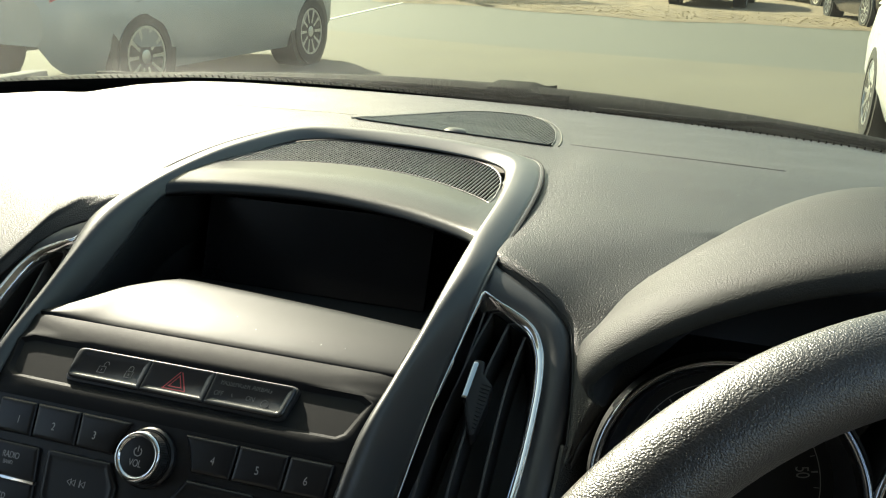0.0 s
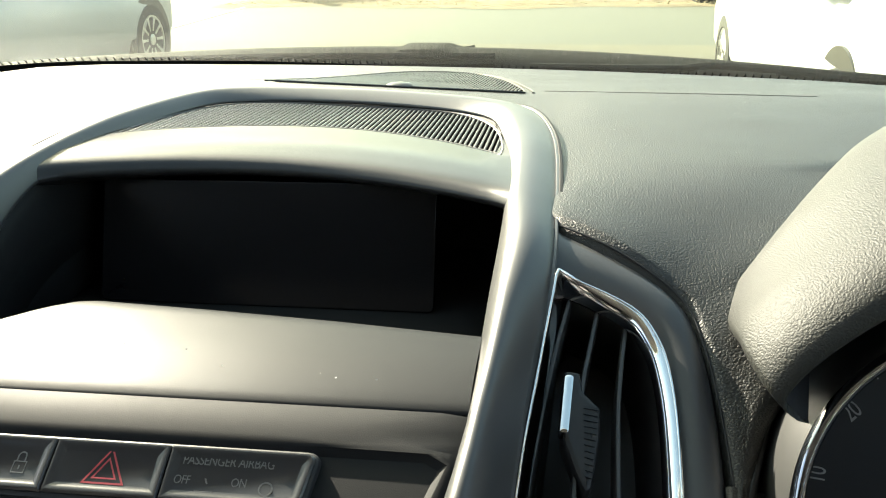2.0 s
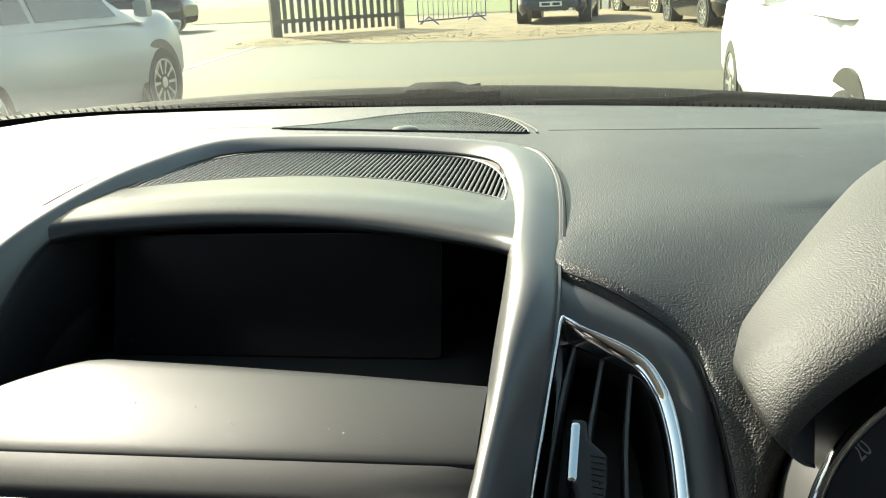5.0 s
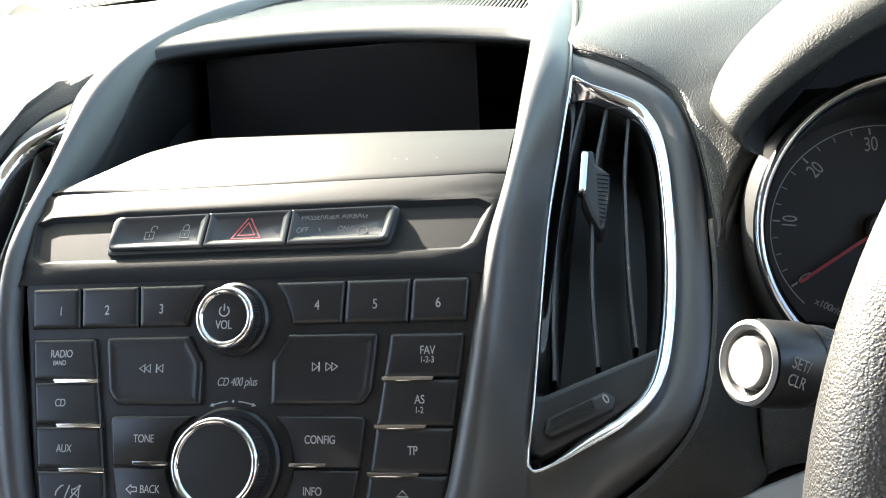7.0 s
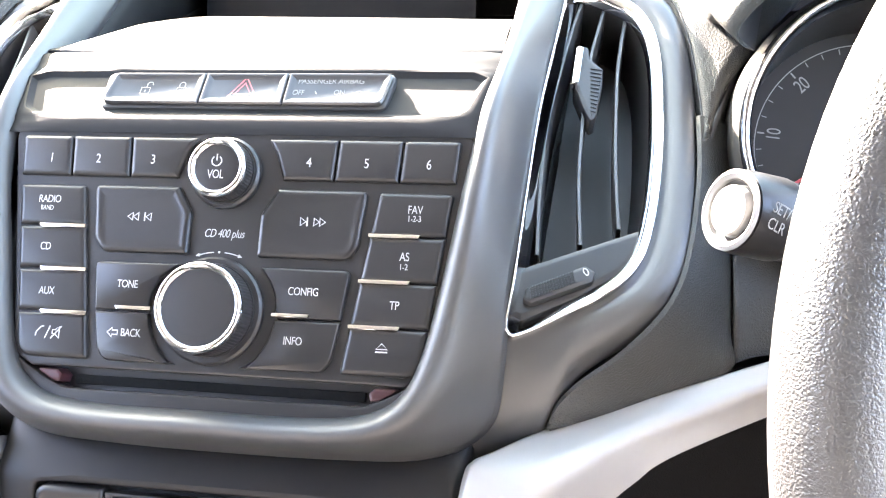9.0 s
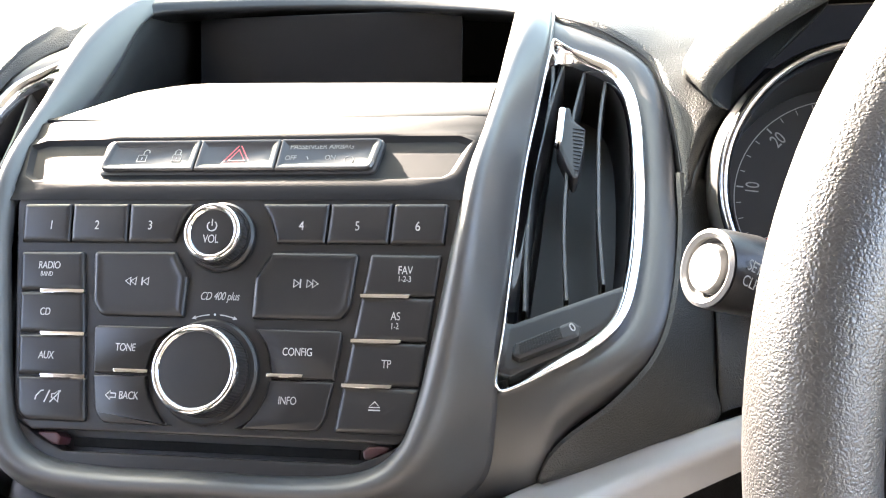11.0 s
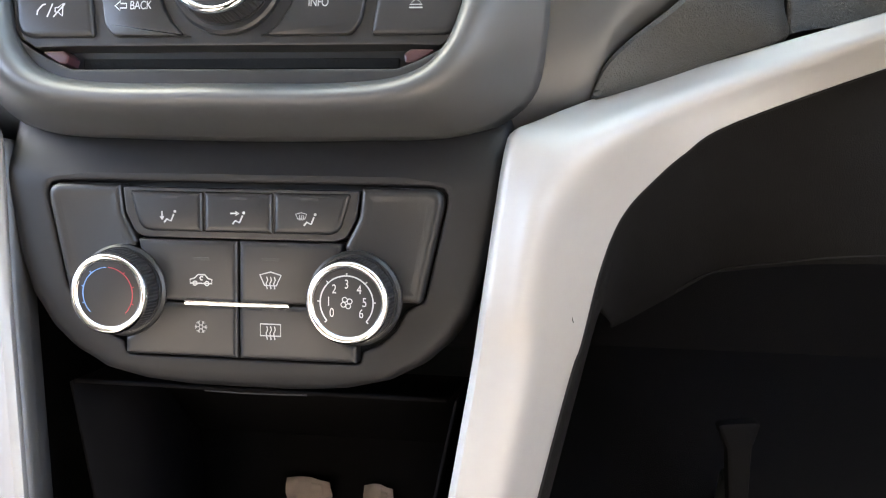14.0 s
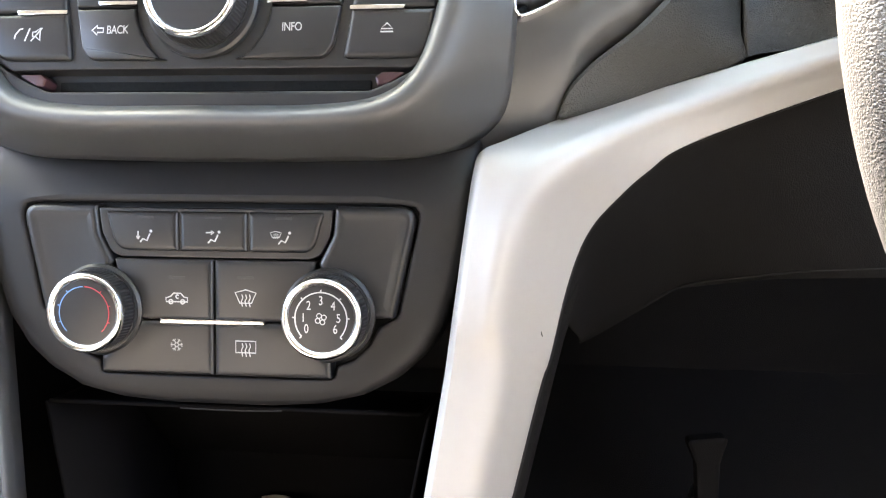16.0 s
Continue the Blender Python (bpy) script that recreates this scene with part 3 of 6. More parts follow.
specks = thing("dust_specks", "scattered pale dust specks on the dash", "dust", kind="stuff")
rnd = random.Random(11)
bm = bmesh.new()
for k in range(150):
    x, y = rnd.uniform(-0.45, 0.36), rnd.uniform(0.70, 1.30)
    if abs(x) < 0.16 and y < 0.98:
        x, y = rnd.uniform(-0.05, 0.11), rnd.uniform(0.485, 0.535)
        c = Vector((x, y, 0.9665))
    else:
        c = top_point(x, y) + Vector((0, 0, 0.0014))
    a, w, h = rnd.uniform(0, 6.28), rnd.uniform(0.00025, 0.0008), rnd.uniform(0.0002, 0.0004)
    d, q = Vector((math.cos(a), math.sin(a), 0)) * w, Vector((-math.sin(a), math.cos(a), 0)) * w * 0.6
    tip = bm.verts.new(c + Vector((0, 0, h)))
    base = [bm.verts.new(c + e) for e in (d, q, -d, -q)]
    for i in range(4):
        bm.faces.new((base[i - 1], base[i], tip))
part("flecks", bm, INK, specks)

# ---- vent surrounds ----
def star(poly, centre, n):
    """Points of a closed outline at even angles round a centre."""
    c, out = Vector(centre), []
    for k in range(n):
        a = 2 * math.pi * k / n
        d, best = Vector((math.cos(a), math.sin(a))), 0.0
        for i in range(len(poly)):
            p, q = Vector(poly[i - 1]) - c, Vector(poly[i]) - c
            e = q - p
            den = d.x * e.y - d.y * e.x
            if abs(den) > 1e-12:
                t, s = (p.x * e.y - p.y * e.x) / den, (p.x * d.y - p.y * d.x) / den
                if -1e-9 <= s <= 1 + 1e-9 and t > best:
                    best = t
        out.append(c + d * best)
    return out


RING = [v.to_2d() for v in spline([(*p, 0) for p in mm([(-20.9, 57.6), (-17.6, 59.6), (-1, 54.0), (15.5, 45), (23.8, 33), (28.5, 18), (31.3, -8.5), (31.5, -56), (28.4, -96), (21.4, -125), (7.4, -143), (-15, -157.3), (-33, -166), (-37.8, -165), (-39, -160), (-37, -136), (-32.6, -44), (-26.3, 13.9), (-22.2, 48.5)])], 5, closed=True)]
TRIM = [v.to_2d() for v in spline([(*p, 0) for p in mm([(-30, 104), (-19, 94), (7, 79), (31, 61), (43, 39), (49, -4), (50, -66), (46, -112), (37, -139), (20, -157), (-1, -172), (-11, -185), (-14, -199), (-32, -208), (-54, -216), (-60, -190), (-58, -140), (-46, -80), (-38, 0), (-35, 80)])], 5, closed=True)]


def place(side, m):
    return m if side > 0 else FLIP @ m


def flip_mesh(bm, side, m):
    """Bring a piece built for the right side to its place on either side."""
    bm.transform(m)
    if side < 0:
        bm.transform(FLIP)
    return bm


for side in (1, -1):
    N = 120
    o_, i_ = star(TRIM, (-0.002, -0.05), N), star(RING, (-0.002, -0.05), N)
    rows = []
    for k in range(9):
        t = k / 8
        rows.append([bend(a.lerp(b, t)) + VENT.to_3x3().col[2] * (0.0032 * math.sin(math.pi * t) - 0.003 * max(0.0, 1 - t * 5) ** 2) for a, b in zip(o_, i_)])
    rows.append([bend(b) - VENT.to_3x3().col[2] * 0.012 for b in i_])
    edge = [bend(a) - VENT.to_3x3().col[2] * 0.010 + (VENT.to_3x3() @ Vector((a.x + 0.002, a.y + 0.05, 0)).normalized()) * 0.002 for a in o_]
    bm = grid([edge] + rows, wrap_v=True)
    if side < 0:
        bm.transform(FLIP)
    part("vent_surround", bm, SATIN, stack, "dark satin surround of a side air vent", sharp=50)

    vent = thing("air_vent", "tall black air vent with chrome edge and vertical slats", "air vent", group="dash air vents")
    ring_path = [Vector((p.x, p.y, 0.0015)) for p in RING]
    prof = [(-0.0005, -0.010), (-0.0002, 0.0), (0.0004, 0.0014), (0.0010, 0.0015), (0.0030, 0.0006), (0.0050, -0.0010), (0.0056, -0.0022), (0.0060, -0.009)]
    slim = [0.30 + 0.70 * min(1.0, max(0.0, (p.x + 0.018 + (0.012 if p.y < -0.1 else 0.0)) / 0.022)) for p in RING]
    raised = [ring_edge(p.y)[1] * min(1.0, max(0.0, (-0.010 - p.x) / 0.012)) for p in RING]
    rings = [[(q.x, q.y, 0.0015 + h + (up if -0.0004 < d < 0.0057 else 0.0) - max(0, -0.140 - q.y) ** 2 / 0.084) for up, q in zip(raised, [p.lerp(i, 1.0 if d > 0.0057 else f) for p, i, f in zip(RING, inset(RING, d), slim)])] for d, h in prof]
    part("chrome_edge", flip_mesh(grid(rings, wrap_v=True), side, VENT), CHROME, vent, "polished chrome edge strip", sharp=70)
    line = [Vector((p.x, p.y, 0.0026 + up - max(0, -0.140 - p.y) ** 2 / 0.084)) for p, up in zip(inset(RING, 0.0003), raised)]
    part("chrome_line", flip_mesh(tube(line, 0.0008, 8, closed=True), side, VENT), CHROME, vent, "thin bright outer line of the edge", sharp=80)
    inner = inset(RING, 0.006)
    well = [[(q.x, q.y, h) for q in inset(inner, d)] for d, h in ((0, -0.006), (0.003, -0.045))]
    bm = grid(well, wrap_v=True)
    bm.faces.new([bm.verts[len(inner) + k] for k in range(len(inner))] if bm.verts.ensure_lookup_table() is None else [])
    part("duct", flip_mesh(bm, side, VENT), BLACK, vent)
    for line in ([(-12.5, 56), (-18.1, 28.5), (-23.6, -9.3), (-27.4, -42), (-28.2, -86), (-27, -121)], [(-0.2, 50), (-4, 27), (-6.6, 8), (-8.9, -36), (-9, -74), (-6.5, -113)], [(12, 42), (9.6, 17), (8.5, -8), (9.2, -61), (11.8, -102)]):
        pts = spline([(u / 1000, v / 1000, -0.0075) for u, v in line], 6)
        rows = [[p + Vector((-0.0012, 0, 0)), p + Vector((-0.0007, 0, 0.0012)), p + Vector((0.0007, 0, 0.0012)), p + Vector((0.0012, 0, 0)), p + Vector((0.003, 0, -0.026)), p + Vector((0.0012, 0, -0.026))] for p in pts]
        part("slat", flip_mesh(grid(rows, wrap_v=True), side, VENT), SATIN, vent)
    lev = fillet(mm([(-15, 14.5), (-8.3, 14.5), (-6.8, 5.4), (0.6, -1.5), (0.3, -15), (-2.5, -36.4), (-5.1, -38.9), (-9.4, -30), (-14.5, -16.2)]), 0.002)
    lever = part("slat_lever", flip_mesh(slab(lev, -0.014, -0.0015, 0.002), side, VENT), BLACK, vent, "dark lever on the middle slat")
    part("lever_tip", flip_mesh(slab(fillet(mm([(-15.2, 10.8), (-10.8, 11.0), (-12.4, -16), (-16.6, -16.3)]), 0.0019), -0.004, 0.0022, 0.0014), side, VENT), CHROME, lever, "chrome lever tip")
    grip = bmesh.new()
    for k in range(12):
        y = -0.002 - 0.0027 * k
        ribbon([[(-0.0066 + 0.00012 * k, y), (-0.0002 - 0.00022 * k, y - 0.0006)]], 0.0011, -0.0017, -0.0010, bm=grip)
    part("lever_grip", flip_mesh(grip, side, VENT), BUTTON, lever, "ribbed grip patch")
    shelf = fillet(mm([(-39, -133), (25, -101), (24, -113), (14, -129), (-8, -146), (-32, -160), (-38, -157)]), 0.003)
    part("lower_bezel", flip_mesh(slab(shelf, -0.02, -0.003, 0.003), side, VENT), PANEL, vent, "dark slanted bezel below the slats")
    dial_box = fillet(mm([(-31, -143), (-4, -128), (1, -131), (0, -137), (-28, -152), (-32, -150)]), 0.002)
    wheel_part = part("thumb_wheel", flip_mesh(slab(dial_box, -0.012, 0.0005, 0.002), side, VENT), BLACK, vent, "ribbed black thumb wheel")
    ribs = bmesh.new()
    for k in range(16):
        t = k / 15
        a, b = Vector((-0.0290, -0.1435)).lerp(Vector((-0.010, -0.1325)), t), Vector((-0.0280, -0.1495)).lerp(Vector((-0.008, -0.1385)), t)
        ribbon([[a, b]], 0.0006, 0.0004, 0.0010, bm=ribs)
    for k in range(5):
        t = (k + 0.5) / 5
        ribbon([[Vector((-0.0290, -0.1435)).lerp(Vector((-0.0280, -0.1495)), t), Vector((-0.010, -0.1325)).lerp(Vector((-0.008, -0.1385)), t)]], 0.0005, 0.0004, 0.0010, bm=ribs)
    part("ribs", flip_mesh(ribs, side, VENT), BUTTON, wheel_part)
    if side > 0:
        lettering("0", 0.0055, wheel_part, -0.0035, -0.1325, 0.0007, INK, m=VENT, turn=28)

# ---- radio ----
radio = thing("radio", "black car radio with white lettered buttons and two chrome-ringed knobs", "radio", m=RADIO @ Matrix.Translation((0.002, 0, 0)))
plate = fillet(mm(mirrored([(118, 51), (102.5, -61), (92, -67.0), (76, -66.6)])), [0.004, 0.008, 0.002, 0.001, 0.001, 0.002, 0.008, 0.004], 6)
part("fascia", slab(plate, -0.02, -0.0022, 0.0010), PANEL, radio, "dark grey radio fascia plate")


def button(name, pts, text=None, size=0.0038, r=0.0022, top=0.0006, label="", material=None, dish=0.0, tpos=None, parent=None, bottom=-0.006, soft=1.0):
    poly = fillet(mm(pts), r)
    rings = [(0.0, bottom), (0.0, top - 0.0019), (0.0002, top - 0.0012), (0.0007, top - 0.0006), (0.0015, top - 0.0002), (0.0026, top)]
    if dish:
        rings += [(0.0034, top - dish * 0.5), (0.0048, top - dish * 0.9), (0.0062, top - dish)]
    bm = grid([[(p.x, p.y, h) for p in (inset(poly, d * soft) if d else poly)] for d, h in rings], wrap_v=True)
    bm.verts.ensure_lookup_table()
    n = len(poly)
    bm.faces.new([bm.verts[(len(rings) - 1) * n + k] for k in range(n)])
    bm.normal_update()
    ob = part(name, bm, material or BUTTON, parent or radio, label, sharp=60)
    if text:
        lettering(text, size, ob, tpos[0] / 1000, tpos[1] / 1000, top - dish + 0.0001, INK, width=0.9)
    return ob


ROW = [(-112.5, -111), (-84.8, -83.5), (-53.2, -52), (-17.5, -26.5)]
for k in range(3):
    (a0, a1), (b0, b1) = ROW[k], ROW[k + 1]
    g = 0.35
    rr = [0.0022 if k == 0 else 0.0005, 0.0005, 0.0005, 0.0022 if k == 0 else 0.0005]
    xs_, xr = (-94.6, -69.3, -40.2)[k], (97.5, 67.6, 39.4)[k]
    pts = [(a0 + g, 47.5), (a1 + g, 27.2), (b1 - g, 27.2), (b0 - g, 47.5)]
    if k == 2:
        pts = [(a0 + g, 47.5), (a1 + g, 27.2), (b1 - g, 27.2), (-25, 33), (-22.5, 40), (b0 - g, 47.5)]
        rr = [0.0005] * 5 + [0.001]
    button("preset_button", pts, str(k + 1), 0.0058, r=rr, tpos=(xs_, 35.7))
    pts = [(-u, v) for u, v in pts][::-1]
    button("preset_button", pts, str(6 - k), 0.0058, r=rr[::-1], tpos=(xr, 35.7))


def col_edges(v):
    t = (v + 62.8) / (22.3 + 62.8)
    return 62.4 + (75 - 62.4) * t, 99.5 + (110 - 99.5) * t


VS = [22.3, 1.5, -20, -41, -62.8]
for k in range(4):
    v0, v1 = VS[k] - (0.3 if k else 0), VS[k + 1] + (0.3 if k < 3 else 0)
    (i0, o0), (i1, o1) = col_edges(v0), col_edges(v1)
    r_in, r_out = 0.0018, 0.0018
    rr = [0.002 if k == 0 else 0.0004, 0.002 if k == 0 else 0.0004, 0.009 if k == 3 else 0.0004, 0.002 if k == 3 else 0.0004]
    right = [(i0, v0), (o0, v0), (o1, v1), (i1, v1)]
    c = ((i0 + o0) / 2, (v0 + v1) / 2)
    b_r = button("function_button", right[::-1], r=rr[::-1])
    left = [(-u, v) for u, v in right]
    b_l = button("function_button", left, r=rr)
    n = 0.0007
    if k == 0:
        lettering("RADIO", 0.0047, b_l, -0.0925, 0.0146, n, INK, width=0.85)
        lettering("BAND", 0.0030, b_l, -0.0934, 0.0102, n, INK, width=0.85)
        lettering("FAV", 0.0049, b_r, 0.0926, 0.0141, n, INK, width=0.85)
        lettering("1-2-3", 0.0036, b_r, 0.0924, 0.0099, n, INK, width=0.9)
    if k == 1:
        lettering("CD", 0.0047, b_l, -0.0913, -0.0092, n, INK, width=0.85)
        lettering("AS", 0.0049, b_r, 0.0891, -0.0080, n, INK, width=0.85)
        lettering("1-2", 0.0036, b_r, 0.0889, -0.0127, n, INK, width=0.9)
    if k == 2:
        lettering("AUX", 0.0047, b_l, -0.0875, -0.0310, n, INK, width=0.85)
        lettering("TP", 0.0049, b_r, 0.0860, -0.0306, n, INK, width=0.85)
    if k == 3:
        cx, cy = -0.0837, -0.051
        bm = ribbon([[(cx - 0.0065, cy - 0.002), (cx - 0.0062, cy), (cx - 0.004, cy + 0.0025), (cx - 0.0025, cy + 0.0028)], [(cx - 0.0015, cy - 0.003), (cx + 0.0008, cy + 0.003)], [(cx + 0.0022, cy - 0.0008), (cx + 0.0022, cy + 0.0012), (cx + 0.0036, cy + 0.0012), (cx + 0.0058, cy + 0.003), (cx + 0.0058, cy - 0.0028), (cx + 0.0036, cy - 0.0008), (cx + 0.0022, cy - 0.0008)], [(cx + 0.0015, cy - 0.003), (cx + 0.0068, cy + 0.003)]], 0.0006, n)
        part("icon", bm, INK, b_l)
        cx, cy = 0.0816, -0.0503
        bm = ribbon([[(cx - 0.0026, cy - 0.0002), (cx, cy + 0.0024), (cx + 0.0026, cy - 0.0002), (cx - 0.0026, cy - 0.0002)], [(cx - 0.0028, cy - 0.0015), (cx + 0.0028, cy - 0.0015)]], 0.0006, n)
        part("icon", bm, INK, b_r)
    if k:
        vv, (i_e, o_e) = VS[k], col_edges(VS[k])
        for s in (1, -1):
            e = i_e - 0.5 if s > 0 else i_e - 0.8
            bar = [(s * e, vv - 1.0), (s * e, vv + 1.0), (s * (e + 24.5), vv + 1.0), (s * (e + 23.5), vv - 1.0)]
            part("chrome_bar", slab([Vector(p) for p in mm(bar if s < 0 else bar[::-1])], -0.001, 0.0017, 0.0003), CHROME, radio)

for s in (1, -1):
    skip = [(25.2, 22.8), (69.4, 22.8), (66.5, -4), (62, -10.3), (17.5, -10.3), (17.5, 10.2)]
    rr = [0.0012, 0.003, 0.006, 0.006, 0.0012, 0.0025]
    pts = skip if s > 0 else [(-u, v) for u, v in skip][::-1]
    ob = button("skip_button", pts[::-1] if s > 0 else pts[::-1], r=(rr[::-1] if s > 0 else rr), dish=0.0004)
    cx, cy, d = s * 0.0431, 0.0072, s
    tri = lambda x: [(x - d * 0.0013, cy + 0.0019), (x + d * 0.0014, cy), (x - d * 0.0013, cy - 0.0019), (x - d * 0.0013, cy + 0.0019)]
    lines = [tri(cx - d * 0.0040), [(cx - d * 0.0020, cy + 0.0021), (cx - d * 0.0020, cy - 0.0021)], tri(cx + d * 0.0026), tri(cx + d * 0.0055)]
    part("icon", ribbon(lines, 0.0007, 0.0003), INK, ob)
    KC = (-2 * s, -37)
    cut = [(KC[0] + 31.5 * math.cos(radians(a)), KC[1] + 31.5 * math.sin(radians(a))) for a in (40, 28, 16, 5, -2)]
    up_ = [(64, -15.2), (61.2, -38.7)] + [(cut[4][0], -38.7), cut[3], cut[2], cut[1], (20, -15.2)]
    cut2 = [(KC[0] + 31.5 * math.cos(radians(a)), KC[1] + 31.5 * math.sin(radians(a))) for a in (-4, -16, -28, -40, -52)]
    low = [(61.2, -39.4), (58, -57), (54, -62.8), (cut2[4][0] - 4.5, -62.8)] + cut2[::-1][0:4] + [(cut2[0][0], -39.4)]
    for poly, rad_, nm in ((up_, [0.003] + [0.0006] * 6, 0), (low, [0.0005, 0.006, 0.006, 0.001] + [0.0004] * 5, 1)):
        pts = poly if s > 0 else [(-u, v) for u, v in poly]
        ob = button("menu_button", pts, r=rad_, soft=0.42)
        txt = (("CONFIG", "INFO"), ("TONE", "BACK"))[s < 0][nm]
        pos = ((0.0424, -0.0261), (0.0394, -0.0491))[nm] if s > 0 else ((-0.0456, -0.0261), (-0.0410, -0.0494))[nm]
        lettering(txt, 0.0047, ob, pos[0], pos[1], 0.0007, INK, width=0.85)
        if txt == "BACK":
            x, y = -0.0505, -0.0494
            part("icon", ribbon([[(x - 0.0025, y), (x, y + 0.0022), (x, y + 0.001), (x + 0.0028, y + 0.001), (x + 0.0028, y - 0.001), (x, y - 0.001), (x, y - 0.0022), (x - 0.0025, y)]], 0.0006, 0.0007), INK, ob)
    e = 28 if s > 0 else 32
    bar = [(s * e, -38.2), (s * e, -36.4), (s * (e + 18.5), -36.4), (s * (e + 17.8), -38.2)]
    part("chrome_bar", slab([Vector(p) for p in mm(bar)], -0.001, 0.0017, 0.0003), CHROME, radio)
lettering("CD 400 plus", 0.0050, radio, -0.0005, 0.0005, -0.0020, INK, slant=0.25, width=0.82)
a = arc(-0.002, -0.040, 0.0315, 108, 95, 8)
b = arc(-0.002, -0.040, 0.0315, 85, 72, 8)
bm = ribbon([a, b], 0.0005, -0.0021, -0.0019)
for tip, nxt in ((a[0], a[1]), (b[-1], b[-2])):
    t_, d_ = Vector(tip), (Vector(tip) - Vector(nxt)).normalized()
    s_ = Vector((-d_.y, d_.x))
    vs = [bm.verts.new((*q, -0.0019)) for q in (t_ + d_ * 0.0022, t_ + s_ * 0.0010, t_ - s_ * 0.0010)]
    bm.faces.new(vs)
slab([Vector(p) for p in arc(-0.002, -0.0085, 0.0006, 0, 345, 11)], -0.0021, -0.0019, 0.00003, bm=bm)
part("icon", bm, INK, radio)


def knob(parent, at, r, base, h, label, mark=None, knurl=60, m=None):
    """A turning knob: skirt ring, knurled side, chrome ring and black cap."""
    m = m or Matrix.Identity(4)
    k = part("knob", lathe([(base, -0.002), (base, 0.001), (base - 0.0012, 0.0022), (r + 0.0012, 0.0022), (r + 0.0010, 0.003)], 72, at=at), BUTTON, parent, label, m=m)
    bm = bmesh.new()
    rows = []
    for z, d in ((0.0022, 0.0002), (0.004, 0.0002), (h - 0.003, -0.0004), (h - 0.0022, -0.0008)):
        rows.append([(at[0] + (r + d + (0.00035 if j % 2 else 0)) * math.cos(math.pi * j / knurl), at[1] + (r + d + (0.00035 if j % 2 else 0)) * math.sin(math.pi * j / knurl), z) for j in range(2 * knurl)])
    part("grip", grid(rows, wrap_v=True, bm=bm), BLACK, k, "finely ribbed black grip")
    part("chrome_ring", lathe([(r - 0.0002, h - 0.0034), (r + 0.0002, h - 0.0022), (r, h - 0.0010), (r - 0.0006, h - 0.0001), (r - 0.0014, h + 0.0004), (r - 0.0023, h + 0.0002), (r - 0.0031, h - 0.0006), (r - 0.0036, h - 0.0018)], 96, at=at), CHROME, k, "bright chrome ring", sharp=70)
    part("cap", lathe([(r - 0.0034, h - 0.004), (r - 0.0034, h - 0.0012), (r * 0.6, h - 0.0009), (0.00001, h - 0.0008)], 64, at=at), BUTTON, k, "matt charcoal cap")
    return k


vol = knob(radio, (-0.002, 0.0300), 0.0144, 0.0176, 0.0125, "volume knob with power symbol")
bm = ribbon([arc(-0.002, 0.0328, 0.0024, 125, 415, 24), [(-0.002, 0.0330), (-0.002, 0.0362)]], 0.0006, 0.0118, 0.01195)
part("icon", bm, INK, vol)
lettering("VOL", 0.0052, vol, -0.002, 0.0262, 0.0119, INK, width=0.82)
knob(radio, (-0.002, -0.0368), 0.0211, 0.0256, 0.0165, "large plain selector knob", knurl=80)

well = [(96, -62), (93, -74), (78, -84), (-78, -84), (-93, -74), (-96, -62)]
part("disc_slot", slab(fillet(mm(well[::-1]), 0.003), -0.022, -0.013, 0.0005), BLACK, radio, "black recessed disc slot")
part("disc_flap", slab(fillet(mm([(-73, -74.6), (73, -74.6), (73, -70.0), (-73, -70.0)]), 0.0005), -0.014, -0.0105, 0.0004), RUBBER, radio, "dark dust flap of the disc slot")
for s in (1, -1):
    pts = [(s * 91, -68.0), (s * 79, -67.8), (s * 76, -70.5), (s * 77, -74.2), (s * 81, -73.8)]
    part("slot_insert", slab(fillet(mm(pts), 0.0012), -0.014, -0.0036, 0.0012), REDLENS, radio, "dull red slot insert")
lip = [(101, -62.5), (98, -70), (90, -80), (80, -88), (-80, -88), (-90, -80), (-98, -70), (-101, -62.5), (-93.5, -67.4), (-84, -72.5), (-74, -76.6), (74, -76.6), (84, -72.5), (93.5, -67.4)]
part("slot_lip", slab(fillet(mm(lip), [0.0004, 0.004, 0.01, 0.006, 0.006, 0.01, 0.004, 0.0004, 0.002, 0.004, 0.006, 0.006, 0.004, 0.002]), -0.016, -0.0024, 0.0012), PANEL, radio, "dark grey lip below the slot")

# ---- switch strip above the radio ----
STRIP = plane_frame(rad(0, 50.5, -2), (1, 0, 0), rad(0, 104, -31) - rad(0, 50.5, -2))
strip = thing("switch_strip", "dark grey fascia strip with locking and hazard switches", "switch panel", m=STRIP)
outer = mm([(-131, 61), (-122, -1), (122, -1), (131, 61)])
hole = fillet(mm([(-124, 41.5), (-115, 10.5), (113, 10.5), (123, 41.5)]), [0.003, 0.009, 0.009, 0.003], 6)
o_, i_ = star([Vector(p) for p in outer], (0, 0.028), 160), star(hole, (0, 0.028), 160)
rows = [[(*a.lerp(b, t), h) for a, b in zip(o_, i_)] for t, h in ((0, 0), (0.2, 0.0016), (0.5, 0.0028), (0.8, 0.0034), (0.95, 0.0033), (1, 0.0029))] + [[(p.x, p.y, 0.0012) for p in inset(i_, 0.0025)]]
bm = grid(rows, wrap_v=True)
bm.verts.ensure_lookup_table()
bm.faces.new([bm.verts[6 * 160 + k] for k in range(160)])
part("fascia", bm, FASCIA, strip, "dark grey recessed fascia strip", sharp=30)
SW = STRIP.inverted() @ plane_frame(rad(0, 77, -9.6), (1, 0, 0), rad(0, 87, -14.1) - rad(0, 67, -5.7))
